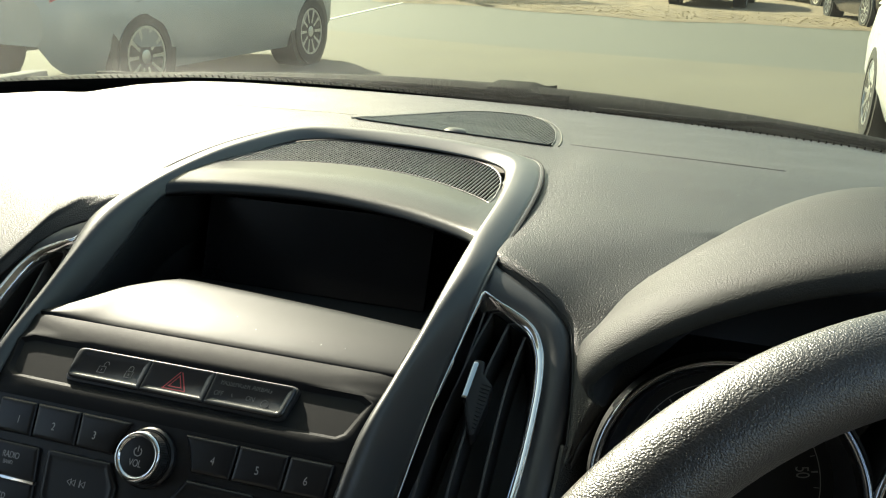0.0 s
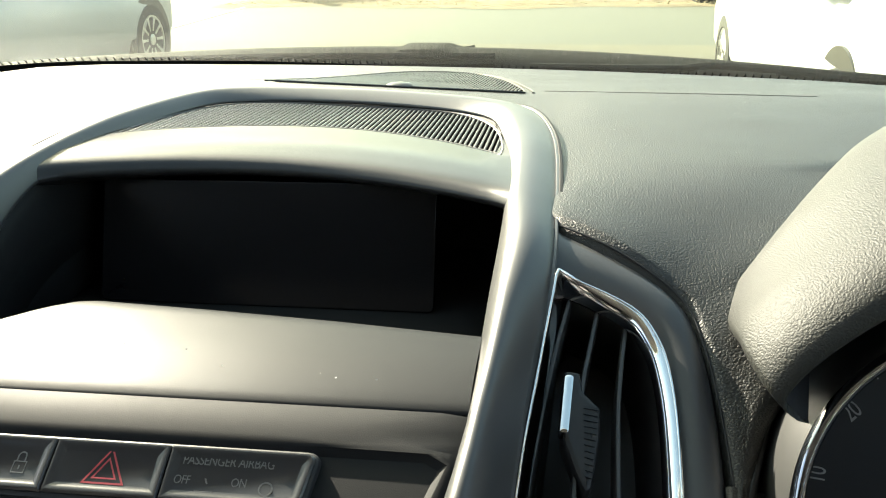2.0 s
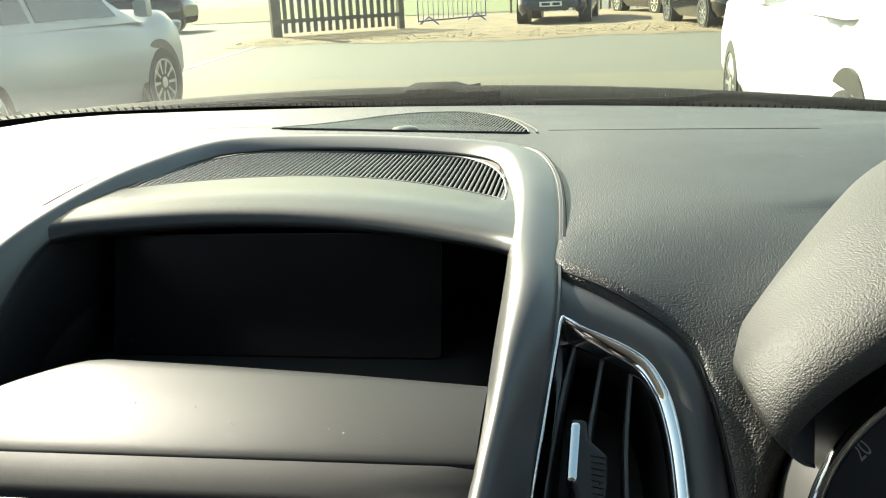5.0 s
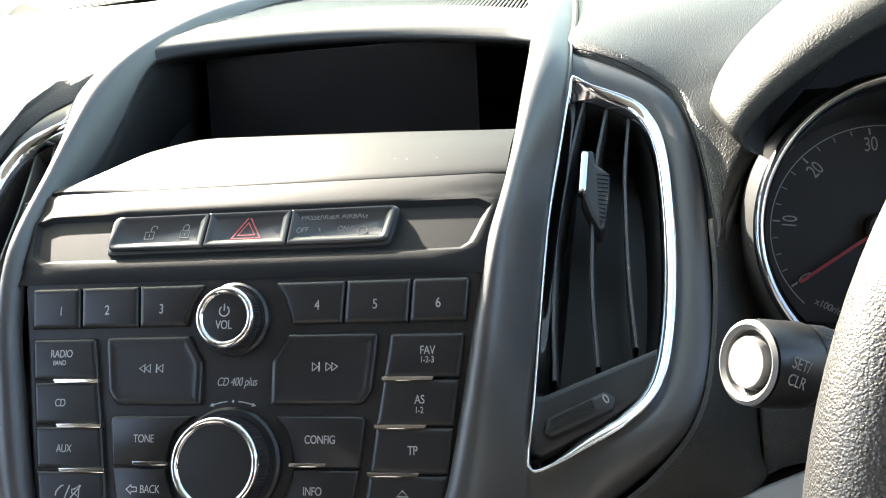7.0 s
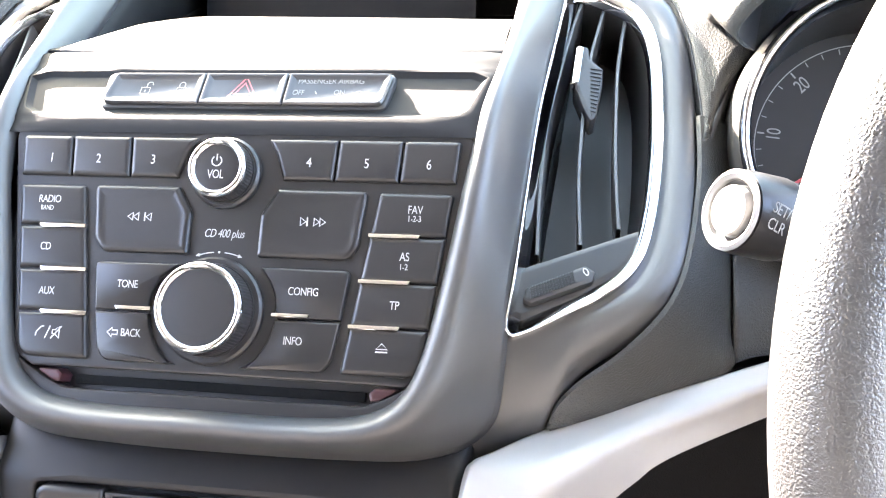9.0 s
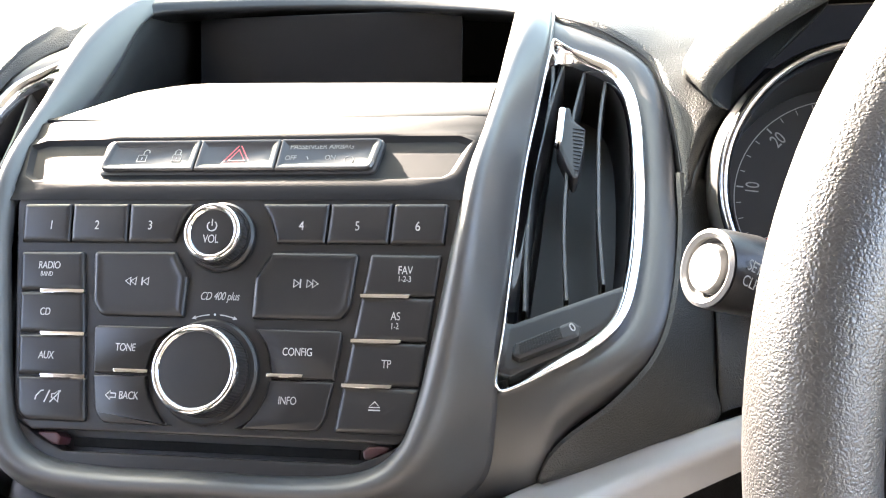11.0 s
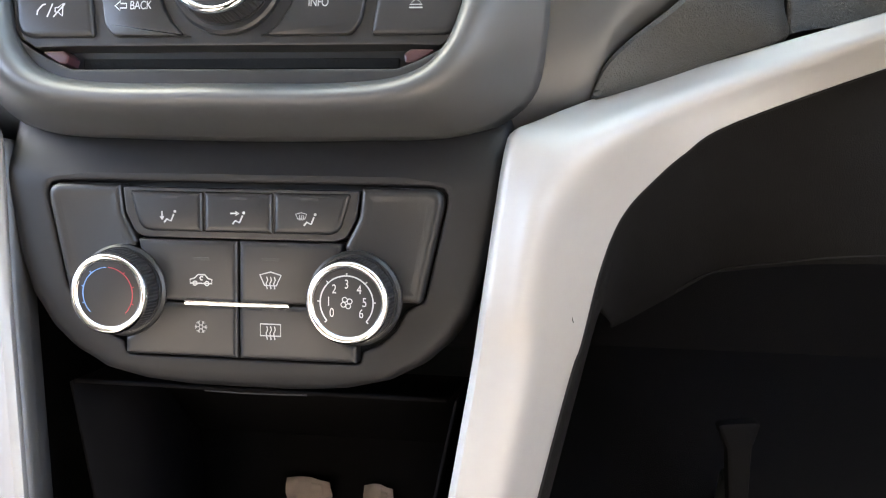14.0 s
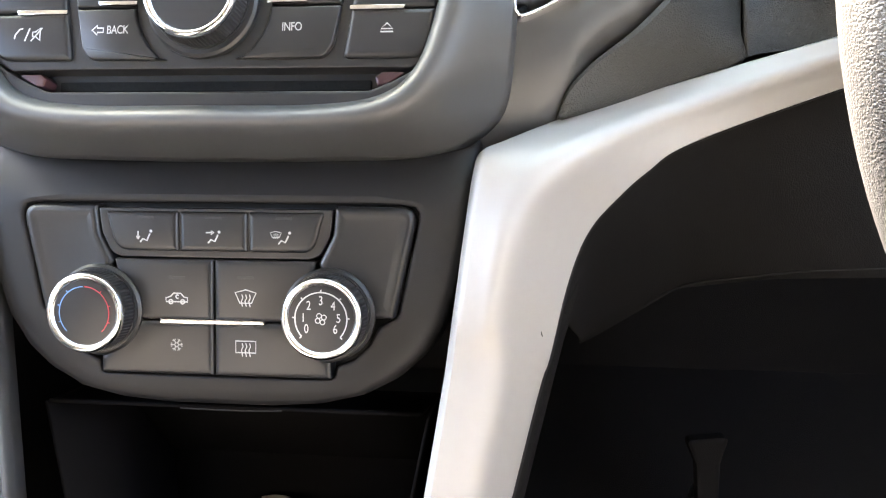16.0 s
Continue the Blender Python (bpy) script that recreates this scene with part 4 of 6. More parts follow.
part("frame", slab(fillet(mm([(-77.5, 11.8), (-75.5, -12.4), (74.5, -12.4), (77.5, 11.8)]), 0.005), -0.012, -0.0022, 0.0015), BLACK, strip, "matt black frame round the switches", m=SW)
for k, (a0, a1) in enumerate(((-75, -22.2), (-21.8, 21.8), (22.2, 76))):
    pts = [(a0 + (3 if k == 0 else 0), 10), (a0 + (0 if k else 0), -10.5), (a1 - (3 if k == 2 else 0), -10.5), (a1, 10)]
    rr = [0.003 if k == 0 else 0.0004, 0.005 if k == 0 else 0.0004, 0.005 if k == 2 else 0.0004, 0.003 if k == 2 else 0.0004]
    face = fillet(mm(pts), rr)
    rings = [[(p.x, p.y, h) for p in (inset(face, d) if d else face)] for d, h in ((0, -0.010), (0, -0.0008), (0.0006, 0.0), (0.0014, 0.0001), (0.0026, -0.0004), (0.0042, -0.0012))]
    bm = grid(rings, wrap_v=True)
    bm.verts.ensure_lookup_table()
    bm.faces.new([bm.verts[5 * len(face) + q] for q in range(len(face))])
    ob = part("switch", bm, HAZ, strip, ("door lock switch with two padlock symbols", "hazard switch with red triangle", "passenger airbag lamp panel with embossed print")[k], m=SW)
    if k == 0:
        bm = bmesh.new()
        for cx, off in ((-0.053, 0.0018), (-0.0335, 0.0)):
            ribbon([[(cx - 0.0024, -0.004), (cx + 0.0024, -0.004), (cx + 0.0024, 0.0003), (cx - 0.0024, 0.0003), (cx - 0.0024, -0.004)], [(cx, -0.0012), (cx, -0.0028)]], 0.0005, -0.0011, bm=bm)
            ribbon([[(cx - 0.0015 + off, 0.0003)] + arc(cx + off, 0.0024, 0.0015, 180, 0, 8) + [(cx + 0.0015 + off, 0.0005 if off == 0 else 0.0018)]], 0.0005, -0.0011, bm=bm)
        part("icon", bm, INKDIM, ob)
    if k == 1:
        bm = bmesh.new()
        for r_, w_ in ((0.0088, 0.0013), (0.0050, 0.0011)):
            c_ = [(r_ * math.cos(radians(a_)), -0.0015 + r_ * math.sin(radians(a_))) for a_ in (90, 210, 330, 90)]
            ribbon([c_], w_, -0.0011, bm=bm)
        part("icon", bm, INKRED, ob, "red warning triangle")
    if k == 2:
        lettering("PASSENGER AIRBAG", 0.0044, ob, 0.0445, 0.0050, -0.0011, INKDARK, width=0.88)
        lettering("OFF", 0.0040, ob, 0.0290, -0.0025, -0.0011, INKDARK, width=0.9)
        lettering("ON", 0.0040, ob, 0.0500, -0.0025, -0.0011, INKDARK, width=0.9)
        bm = ribbon([arc(0.060, -0.004, 0.0024, 0, 360, 16), [(0.0345, -0.0065), (0.041, -0.0065)], [(0.0375, -0.0015), (0.0385, -0.0035)]], 0.0006, -0.0011)
        part("icon", bm, INKDARK, ob)

# ---- climate panel and lower stack ----
lower = thing("lower_centre_stack", "dark grey lower console body below the radio", "console")
shield = mm(mirrored([(123, 82), (119, 45), (114, 15), (107, -6), (98, -20), (86, -31), (70, -39.5), (50, -44.5), (25, -46.5)]))
recess = fillet(mm([(-97, 49.5), (-86, -2), (-77.5, -6), (-73, -15), (-65, -22.5), (-57.5, -25.5), (-56.5, -31.8), (56.5, -31.8), (57.5, -25.5), (65, -22.5), (73, -15), (77.5, -6), (86, -2), (97, 49.5)]), [0.006, 0.003, 0.004, 0.006, 0.006, 0.002, 0.002, 0.002, 0.002, 0.006, 0.006, 0.004, 0.003, 0.006], 5)
o_, i_ = star([Vector(p) for p in shield], (0, 0.008), 200), star(recess, (0, 0.008), 200)
rows = []
for t, n in ((0, -0.060), (0, -0.0125), (0.03, -0.0092), (0.10, -0.0062), (0.26, -0.0044), (0.6, -0.0036), (0.88, -0.0034), (0.94, -0.0034), (0.975, -0.0037), (1, -0.0048), (1, -0.0100)):
    rows.append([(p.x, p.y, n - 0.014 * max(0.0, (p.y - 0.053) / 0.028)) for p in [a.lerp(b, t) for a, b in zip(o_, i_)]])
part("body", grid(rows[:7], wrap_v=True), CONSOLE, lower, m=CLIMATE, sharp=55)
part("recess_edge", grid(rows[6:], wrap_v=True), CONSOLE, lower, "rounded edge of the heater panel opening", m=CLIMATE, sharp=55)
climate = thing("climate_control_panel", "dark grey heater panel with two chrome-ringed dials and push buttons", "climate control", m=CLIMATE)
part("backing", slab([Vector((p.x, p.y)) for p in star(recess, (0, 0.008), 120)], -0.016, -0.0085, 0.0003), DEEP, climate, "black backing between the buttons")
for s in (1, -1):
    side_p = [(95.6, 48.4), (57.2, 48.4), (55.8, 35), (51, 25.5), (49.3, 22), (52, 16), (60, 8), (72, -2.6), (84.6, -2.6)]
    pts = [(s * u, v) for u, v in side_p]
    poly = fillet(mm(pts), [0.007, 0.001, 0.008, 0.004, 0.0005, 0.003, 0.003, 0.001, 0.002])
    rings = [(0.0, -0.0095), (0.0, -0.0032), (0.0004, -0.0020), (0.0012, -0.0010), (0.0024, -0.0005), (0.0040, -0.0007), (0.0060, -0.0010)]
    bm = grid([[(p.x, p.y, h) for p in (inset(poly, d) if d else poly)] for d, h in rings], wrap_v=True)
    bm.verts.ensure_lookup_table()
    bm.faces.new([bm.verts[6 * len(poly) + k] for k in range(len(poly))])
    part("blank_panel", bm, BUTTON, climate, "plain softly edged panel beside the dial", sharp=50)
frame_u = fillet(mm([(-56.5, 47), (-55, 35), (-50.3, 25.6), (-45, 24), (45, 24), (50.3, 25.6), (55, 35), (56.5, 47)]), [0.001, 0.008, 0.006, 0.004, 0.004, 0.006, 0.008, 0.001])
part("mode_frame", slab(frame_u, -0.0095, -0.0012, 0.0008), BUTTON, climate, "dark frame round the mode buttons")
ROWB = [(-52.5, -16.9), (-16.3, 16.3), (16.9, 52.5)]
for k, (a0, a1) in enumerate(ROWB):
    pts = [(a0, 45.5), (a0 + (5 if k == 0 else 0), 27), (a1 - (5 if k == 2 else 0), 27), (a1, 45.5)]
    ob = button("mode_button", pts, r=[0.001, 0.008 if k == 0 else 0.0004, 0.008 if k == 2 else 0.0004, 0.001], parent=climate, top=0.0006, bottom=-0.01)
    cx, cy = ((-0.0325, 0.0335), (0.0005, 0.0335), (0.0340, 0.0335))[k]
    cx, cy = cx / 0.68, cy / 0.68
    man = [[(cx - 0.0040, cy - 0.0036), (cx - 0.0020, cy - 0.0012), (cx + 0.0008, cy - 0.0026), (cx + 0.0030, cy + 0.0022)]]
    bm = ribbon(man, 0.0011, 0.0007)
    slab([Vector(p) for p in arc(cx + 0.0038, cy + 0.0040, 0.0010, 0, 330, 11)], 0.0007, 0.0009, 0.00004, bm=bm)
    if k == 0:
        ribbon([[(cx - 0.0055, cy + 0.004), (cx - 0.0055, cy - 0.001)]], 0.0009, 0.0007, bm=bm)
        ribbon([[(cx - 0.0068, cy + 0.0005), (cx - 0.0055, cy - 0.0016), (cx - 0.0042, cy + 0.0005)]], 0.0007, 0.0007, bm=bm)
    if k == 1:
        ribbon([[(cx - 0.0055, cy + 0.0035), (cx - 0.001, cy + 0.0035)]], 0.0009, 0.0007, bm=bm)
        ribbon([[(cx - 0.002, cy + 0.0048), (cx + 0.0002, cy + 0.0035), (cx - 0.002, cy + 0.0022)]], 0.0007, 0.0007, bm=bm)
    if k == 2:
        x0, y0 = cx - 0.0058, cy + 0.0025
        ribbon([[(x0 - 0.0038, y0 + 0.0015), (x0, y0 + 0.0025), (x0 + 0.0038, y0 + 0.0015), (x0 + 0.0024, y0 - 0.0016), (x0 - 0.0024, y0 - 0.0016), (x0 - 0.0038, y0 + 0.0015)]], 0.0005, 0.0007, bm=bm)
        for dx in (-0.0013, 0, 0.0013):
            ribbon([[(x0 + dx, y0 + 0.001), (x0 + dx + 0.0003, y0 - 0.001), (x0 + dx - 0.0002, y0 - 0.0026)]], 0.0004, 0.0007, bm=bm)
    cx, cy = cx * 0.68, cy * 0.68
    bm.transform(Matrix.Diagonal((0.68, 0.68, 1, 1)))
    part("icon", bm, INK, ob)
    part("lamp_lens", slab([Vector(p) for p in mm([(1000 * cx - 4, 42.2), (1000 * cx + 4, 42.2), (1000 * cx + 4, 43.4), (1000 * cx - 4, 43.4)])], 0.0, 0.0007, 0.0001), BLACK, ob)
QUAD = {(sx, 1): [(sx * u, v) for u, v in ((48.8, 23.4), (0.3, 23.4), (0.3, -5.3), (37, -5.3), (42, 6), (47.5, 17))] for sx in (-1, 1)}
QUAD.update({(sx, -1): [(sx * u, v) for u, v in ((37, -5.7), (0.3, -5.7), (0.3, -30.9), (55.6, -30.9), (55.6, -23), (47, -17), (41, -10))] for sx in (-1, 1)})
for (sx, sy), pts in QUAD.items():
    ob = button("push_button", pts, r=0.0006, parent=climate, top=0.0002, bottom=-0.01)
    n = 0.0003
    if (sx, sy) == (-1, 1):
        cx, cy = -0.0178, 0.0050
        car_o = [(cx - 0.0065, cy - 0.0020), (cx - 0.0066, cy + 0.0002), (cx - 0.0038, cy + 0.0010), (cx - 0.0018, cy + 0.0030), (cx + 0.0024, cy + 0.0030), (cx + 0.0045, cy + 0.0008), (cx + 0.0066, cy + 0.0004), (cx + 0.0066, cy - 0.0020), (cx - 0.0065, cy - 0.0020)]
        bm = ribbon([[(cx + 0.8 * (x - cx), cy + 0.8 * (y - cy)) for x, y in ln] for ln in (car_o, arc(cx - 0.0036, cy - 0.0020, 0.0012, 0, 360, 12), arc(cx + 0.0036, cy - 0.0020, 0.0012, 0, 360, 12), arc(cx + 0.0005, cy + 0.0010, 0.0010, 40, 300, 10))], 0.0006, n)
    elif (sx, sy) == (1, 1):
        cx, cy = 0.0155, 0.0055
        bm = ribbon([[(cx - 0.0050, cy + 0.0028), (cx, cy + 0.0042), (cx + 0.0050, cy + 0.0028), (cx + 0.0028, cy - 0.0020), (cx - 0.0028, cy - 0.0020), (cx - 0.0050, cy + 0.0028)]], 0.0006, n)
        for dx in (-0.0018, 0, 0.0018):
            ribbon([[(cx + dx, cy + 0.0020), (cx + dx + 0.0005, cy + 0.0005), (cx + dx - 0.0003, cy - 0.0012), (cx + dx + 0.0003, cy - 0.0036)]], 0.0005, n, bm=bm)
    elif (sx, sy) == (-1, -1):
        cx, cy = -0.0180, -0.0168
        bm = bmesh.new()
        for k in range(6):
            d = Vector((math.cos(math.pi * k / 3), math.sin(math.pi * k / 3)))
            q = Vector((-d.y, d.x))
            c_ = Vector((cx, cy))
            ribbon([[c_ + d * 0.0008, c_ + d * 0.0030]], 0.00045, n, bm=bm)
            ribbon([[c_ + d * 0.0027 + q * 0.0009, c_ + d * 0.0019, c_ + d * 0.0027 - q * 0.0009]], 0.00035, n, bm=bm)
        ribbon([arc(cx, cy, 0.0010, 0, 360, 6)], 0.0005, n, bm=bm)
    else:
        cx, cy = 0.0155, -0.0172
        bm = ribbon([[(cx - 0.0048, cy + 0.0030), (cx + 0.0048, cy + 0.0030), (cx + 0.0048, cy - 0.0024), (cx - 0.0048, cy - 0.0024), (cx - 0.0048, cy + 0.0030)]], 0.0006, n)
        for dx in (-0.0018, 0, 0.0018):
            ribbon([[(cx + dx, cy + 0.0020), (cx + dx + 0.0005, cy + 0.0005), (cx + dx - 0.0003, cy - 0.0012), (cx + dx + 0.0003, cy - 0.0042)]], 0.0005, n, bm=bm)
    part("icon", bm, INK, ob)
    part("lamp_lens", slab([Vector(p) for p in mm([(1000 * cx - 4, 1000 * cy + 9.2), (1000 * cx + 4, 1000 * cy + 9.2), (1000 * cx + 4, 1000 * cy + 10.4), (1000 * cx - 4, 1000 * cy + 10.4)])], 0.0, 0.0003, 0.0001), BLACK, ob)
part("chrome_bar", slab(fillet(mm([(-26, -6.6), (25.2, -6.6), (24.6, -4.5), (-25.4, -4.5)]), 0.0004), -0.002, 0.0016, 0.0006), CHROME, climate, "bright chrome bar between the buttons")
kl = knob(climate, (-0.0562, -0.001), 0.0184, 0.0215, 0.0150, "temperature dial with blue and red scale", knurl=70)
kr = knob(climate, (0.0548, -0.001), 0.0184, 0.0215, 0.0150, "fan speed dial numbered zero to six", knurl=70)
for (c0, a0, a1, ink, ticks) in ((-0.0562, 225, 92, INKBLUE, (200, 165, 130)), (-0.0562, 88, -45, INKRED, (50, 15, -20))):
    lines = [arc(c0, -0.001, 0.0120, a0, a1, 24)] + [[(c0 + r_ * math.cos(radians(t_)), -0.001 + r_ * math.sin(radians(t_))) for r_ in (0.0120, 0.0131)] for t_ in ticks]
    part("scale", ribbon(lines, 0.00045, 0.0143), ink, kl)
c0 = 0.0548
lines = [arc(c0, -0.001, 0.0118, 222, -42, 40)] + [[(c0 + r_ * math.cos(radians(t_)), -0.001 + r_ * math.sin(radians(t_))) for r_ in (0.0118, 0.0130)] for t_ in (222, 178, 134, 90, 46, 2, -42)]
part("scale", ribbon(lines, 0.0006, 0.0143), INK, kr)
for k, a_ in enumerate((222, 178, 134, 90, 46, 2, -42)):
    lettering(str(k), 0.0050, kr, c0 + 0.0080 * math.cos(radians(a_ if k not in (0, 6) else (215 if k == 0 else -35))), -0.001 + 0.0080 * math.sin(radians(a_ if k not in (0, 6) else (215 if k == 0 else -35))), 0.0144, INK, width=0.85)
bm = bmesh.new()
for k in range(4):
    d = Vector((math.cos(math.pi * k / 2 + 0.5), math.sin(math.pi * k / 2 + 0.5)))
    c_ = Vector((c0, -0.001)) + d * 0.0016
    ribbon([arc(c_.x, c_.y, 0.0011, 0, 360, 10)], 0.0004, 0.0143, bm=bm)
part("icon", bm, INK, kr)

# ---- instrument hood and gauges ----
CX = 0.4054
hood = thing("instrument_hood", "grained grey hood over the instruments", "instrument hood")


def arch(y, half_w, base, peak, power, sweep=0.0, tuck=0.009, n=72):
    """An arch across the car at y, its feet swept fore or aft."""
    out = []
    for k in range(n + 1):
        a = math.pi * (1 - k / n)
        c, s = math.cos(a), math.sin(a)
        u = math.copysign(abs(c) ** (2 / power), c)
        out.append((CX + half_w * u, y + sweep * u * u, base + tuck + (peak - base - tuck) * abs(s) ** (2 / power)))
    for k in range(1, 5 if tuck else 0):
        f = radians(22 * k)
        for sg, at in ((-1, 0), (1, len(out))):
            out.insert(at, (CX + sg * (half_w - tuck * (1 - math.cos(f))), y + sweep, base + tuck - tuck * math.sin(f)))
    return out


LIP_Y, SWEEP = 0.5009, -0.0162
lip_rows = []
for k in range(10):
    a_ = radians(-90 + 20 * k)
    s_ = -0.0070 + (0.0180 if a_ > 0 else 0.0040) * math.sin(a_)
    lip_rows.append(arch(LIP_Y + (0.036 if a_ > 0 else 0.006) * (1 - math.cos(a_)), 0.1700 + 0.6 * s_, 0.9640 + 0.5 * s_, 1.0570 + s_, 1.40, SWEEP))
crown_rows = list(lip_rows)
for k in range(1, 9):
    t = k / 8
    crown_rows.append(arch(LIP_Y + 0.036 + 0.0445 * t, 0.1765 - 0.004 * t, 0.9695 - 0.0163 * t, 1.0680 + 0.0008 * math.sin(t * math.pi), 1.40 + 0.235 * t, SWEEP * (1 - t)))
for k in range(1, 8):
    t = k / 7
    crown_rows.append(arch(0.5813 + 0.28 * t, 0.1726 - 0.122 * t, 0.9532 + 0.0118 * t, 1.068 - 0.0726 * t * t, 1.635))
lining_rows = [arch(0.65, 0.120, 0.990, 1.036, 1.6), arch(0.58, 0.1440, 0.9840, 1.040, 1.5), arch(0.535, 0.1560, 0.9760, 1.044, 1.45, 0.4 * SWEEP), lip_rows[0]]
part("lining", grid(lining_rows), BLACK, hood, "matt black underside of the hood", sharp=60)
part("crown", grid(crown_rows), HOODSKIN, hood, "grained grey vinyl crown", sharp=70)

cluster = thing("instrument_cluster", "black instrument cluster with chrome-ringed speedometer", "instrument cluster")
GAUGE = plane_frame((0.3215, 0.552, 0.893), (1, 0, 0), (0, 0.40, 0.917))
back = [[GAUGE @ Vector((x, y, -0.012 - 0.02 * abs(y / 0.1))) for y in np.linspace(-0.11, 0.085, 6)] for x in (-0.075, 0.0, 0.08, 0.16, 0.24)]
part("binnacle", grid(back), BLACK, cluster, thick=0.003)
for cx in (0.0, 0.148):
    g = part("gauge", lathe([(0.0002, 0.0), (0.0655, 0.0), (0.0655, -0.008)], 72, at=(cx, 0)), SMOKE, cluster, "dark grey dial face", m=GAUGE)
    part("chrome_ring", lathe([(0.0690, 0.066), (0.0700, 0.0745), (0.0716, 0.0785), (0.0738, 0.0790), (0.0756, 0.0765), (0.0762, 0.0700)], 96, at=(cx, -0.0025), caps=False), SHADECHROME, g, "chrome gauge ring", sharp=70)
    part("ring_wall", lathe([(0.0758, 0.0740), (0.0782, 0.0670), (0.0795, 0.0500), (0.0795, -0.02)], 96, at=(cx, -0.0025), caps=False), PALEWALL, g, "grey outer wall of the gauge")
    part("dial_cone", lathe([(0.0695, 0.0720), (0.0685, 0.0500), (0.0665, 0.0200), (0.0650, -0.004)], 96, at=(cx, -0.001), caps=False), BLACK, g, "dark inner cone of the gauge")
    part("dial_line", ribbon([arc(cx, 0, 0.0575, 225, -45, 64)], 0.0006, 0.0002), DIALINK, g)
    bm = bmesh.new()
    for k in range(29):
        a_ = 213 - k * 10
        r0 = 0.0535 if k % 4 else 0.0525
        ribbon([[(cx + r_ * math.cos(radians(a_)), r_ * math.sin(radians(a_))) for r_ in (r0, 0.0565)]], 0.0009 if k % 4 == 0 else 0.0005, 0.0002, bm=bm)
    part("ticks", bm, DIALINK, g)
    if cx == 0:
        for k in range(0, 8):
            a_ = 213 - k * 40
            lettering(str(10 * k), 0.0100, g, 0.0470 * math.cos(radians(a_)), 0.0470 * math.sin(radians(a_)), 0.0003, DIALINK, turn=a_ - 90 if a_ > -90 else a_ + 90, width=0.75)
    bm = ribbon([[(cx + r_ * math.cos(radians(213)), r_ * math.sin(radians(213))) for r_ in (0.0, 0.03, 0.052)]], 0.0017, 0.006, 0.0068)
    part("needle", bm, INKRED, g, "red needle at rest")
    part("hub", lathe([(0.009, 0.0), (0.009, 0.009), (0.0075, 0.0105), (0.0001, 0.011)], 32, at=(cx, 0)), BLACK, g)
lettering("x100r/min", 0.0050, cluster, -0.026, -0.044, 0.0003, DIALINK, m=GAUGE, turn=-28)

# ---- steering wheel ----
WHEEL_M = plane_frame((0.4180, 0.2945, 0.8966), (0.9125, 0.4092, 0), (0, 0.3065, 0.9519))
HUB_M = WHEEL_M.inverted() @ plane_frame((0.434, 0.2546, 0.916), (0.992, 0.125, 0), (0, 0.312, 0.950))  # the hub sits square to the column
sw = thing("steering_wheel", "black grained leather steering wheel with three spokes", "steering wheel", m=WHEEL_M)
R, r = 0.192, 0.0172
SECTION = [(10 * k, 1.0) for k in range(8)] + [(78, 1.0), (86, 1.0), (94, 0.995)] + [(100 + 10 * k, 0.99) for k in range(25)] + [(350, 0.995)]
rows = []
for i in range(144):
    a_ = 2 * math.pi * i / 144
    d = Vector((math.cos(a_), math.sin(a_), 0))
    th_ = 1 + 0.10 * max(0, math.cos(2 * (a_ - radians(150)))) ** 4
    rows.append([d * (R + r * th_ * g_ * math.cos(radians(f))) + Vector((0, 0, r * 1.03 * g_ * math.sin(radians(f)))) for f, g_ in SECTION])
part("rim", grid(rows, wrap_u=True, wrap_v=True), WHEEL, sw, "grained black leather rim", sharp=80)
for a_ in (166, 14, 270):
    d, q = Vector((math.cos(radians(a_)), math.sin(radians(a_)), 0)), Vector((-math.sin(radians(a_)), math.cos(radians(a_)), 0))
    rows = []
    for t, w, z in ((0.05, 0.050, 0.000), (0.09, 0.042, -0.002), (0.13, 0.034, -0.004), (0.186, 0.031, -0.004)):
        rows.append([d * t + q * (w * c_) + Vector((0, 0, z - 0.012 + 0.022 * s_)) for c_, s_ in ((-1, 0), (-0.94, 0.7), (-0.8, 1), (0, 1.05), (0.8, 1), (0.94, 0.7), (1, 0), (0.8, -0.4), (-0.8, -0.4))])
    part("spoke", grid([spline(list(col), 4) for col in zip(*rows)], wrap_u=True), SPOKE, sw, m=HUB_M, sharp=50)
PAD = HUB_M @ Matrix.Translation((-0.1515, 0.0535, 0.0065)) @ Matrix.Rotation(radians(-16), 4, "Z") @ Matrix.Scale(0.72, 4)
pad = part("menu_button", slab(fillet(mm([(-11, -6.5), (11, -6.5), (11, 6.5), (-11, 6.5)]), 0.002), 0.0, 0.0022, 0.0008), BLACK, sw, "black button lettered in white", m=PAD)
lettering("MENU", 0.0062, pad, 0, -0.0003, 0.0023, INK, width=0.85)
part("icon", ribbon([[(-0.0150, 0.0165), (-0.0125, 0.0148), (-0.0118, 0.0118)], [(-0.0120, 0.0175), (-0.0090, 0.0155), (-0.0082, 0.0122)], [(-0.0095, 0.0135), (-0.0081, 0.0118), (-0.0068, 0.0136)]], 0.0008, 0.0010, 0.0016), INK, sw, m=PAD)
part("icon", ribbon([[(0.0150, -0.004), (0.0185, 0.0005), (0.022, -0.004)], [(0.0165, -0.004), (0.0165, -0.0065), (0.0205, -0.0065), (0.0205, -0.004)]], 0.0007, 0.0020, 0.0026), INK, sw, m=PAD)
part("thumb_ring", tube([(0.0155 * math.cos(2 * math.pi * k / 32), 0.0155 * math.sin(2 * math.pi * k / 32), 0.0) for k in range(32)], 0.0028, 10, closed=True), SATIN, sw, "satin grey ring round the thumb wheel", m=HUB_M @ Matrix.Translation((-0.112, 0.047, 0.0075)))
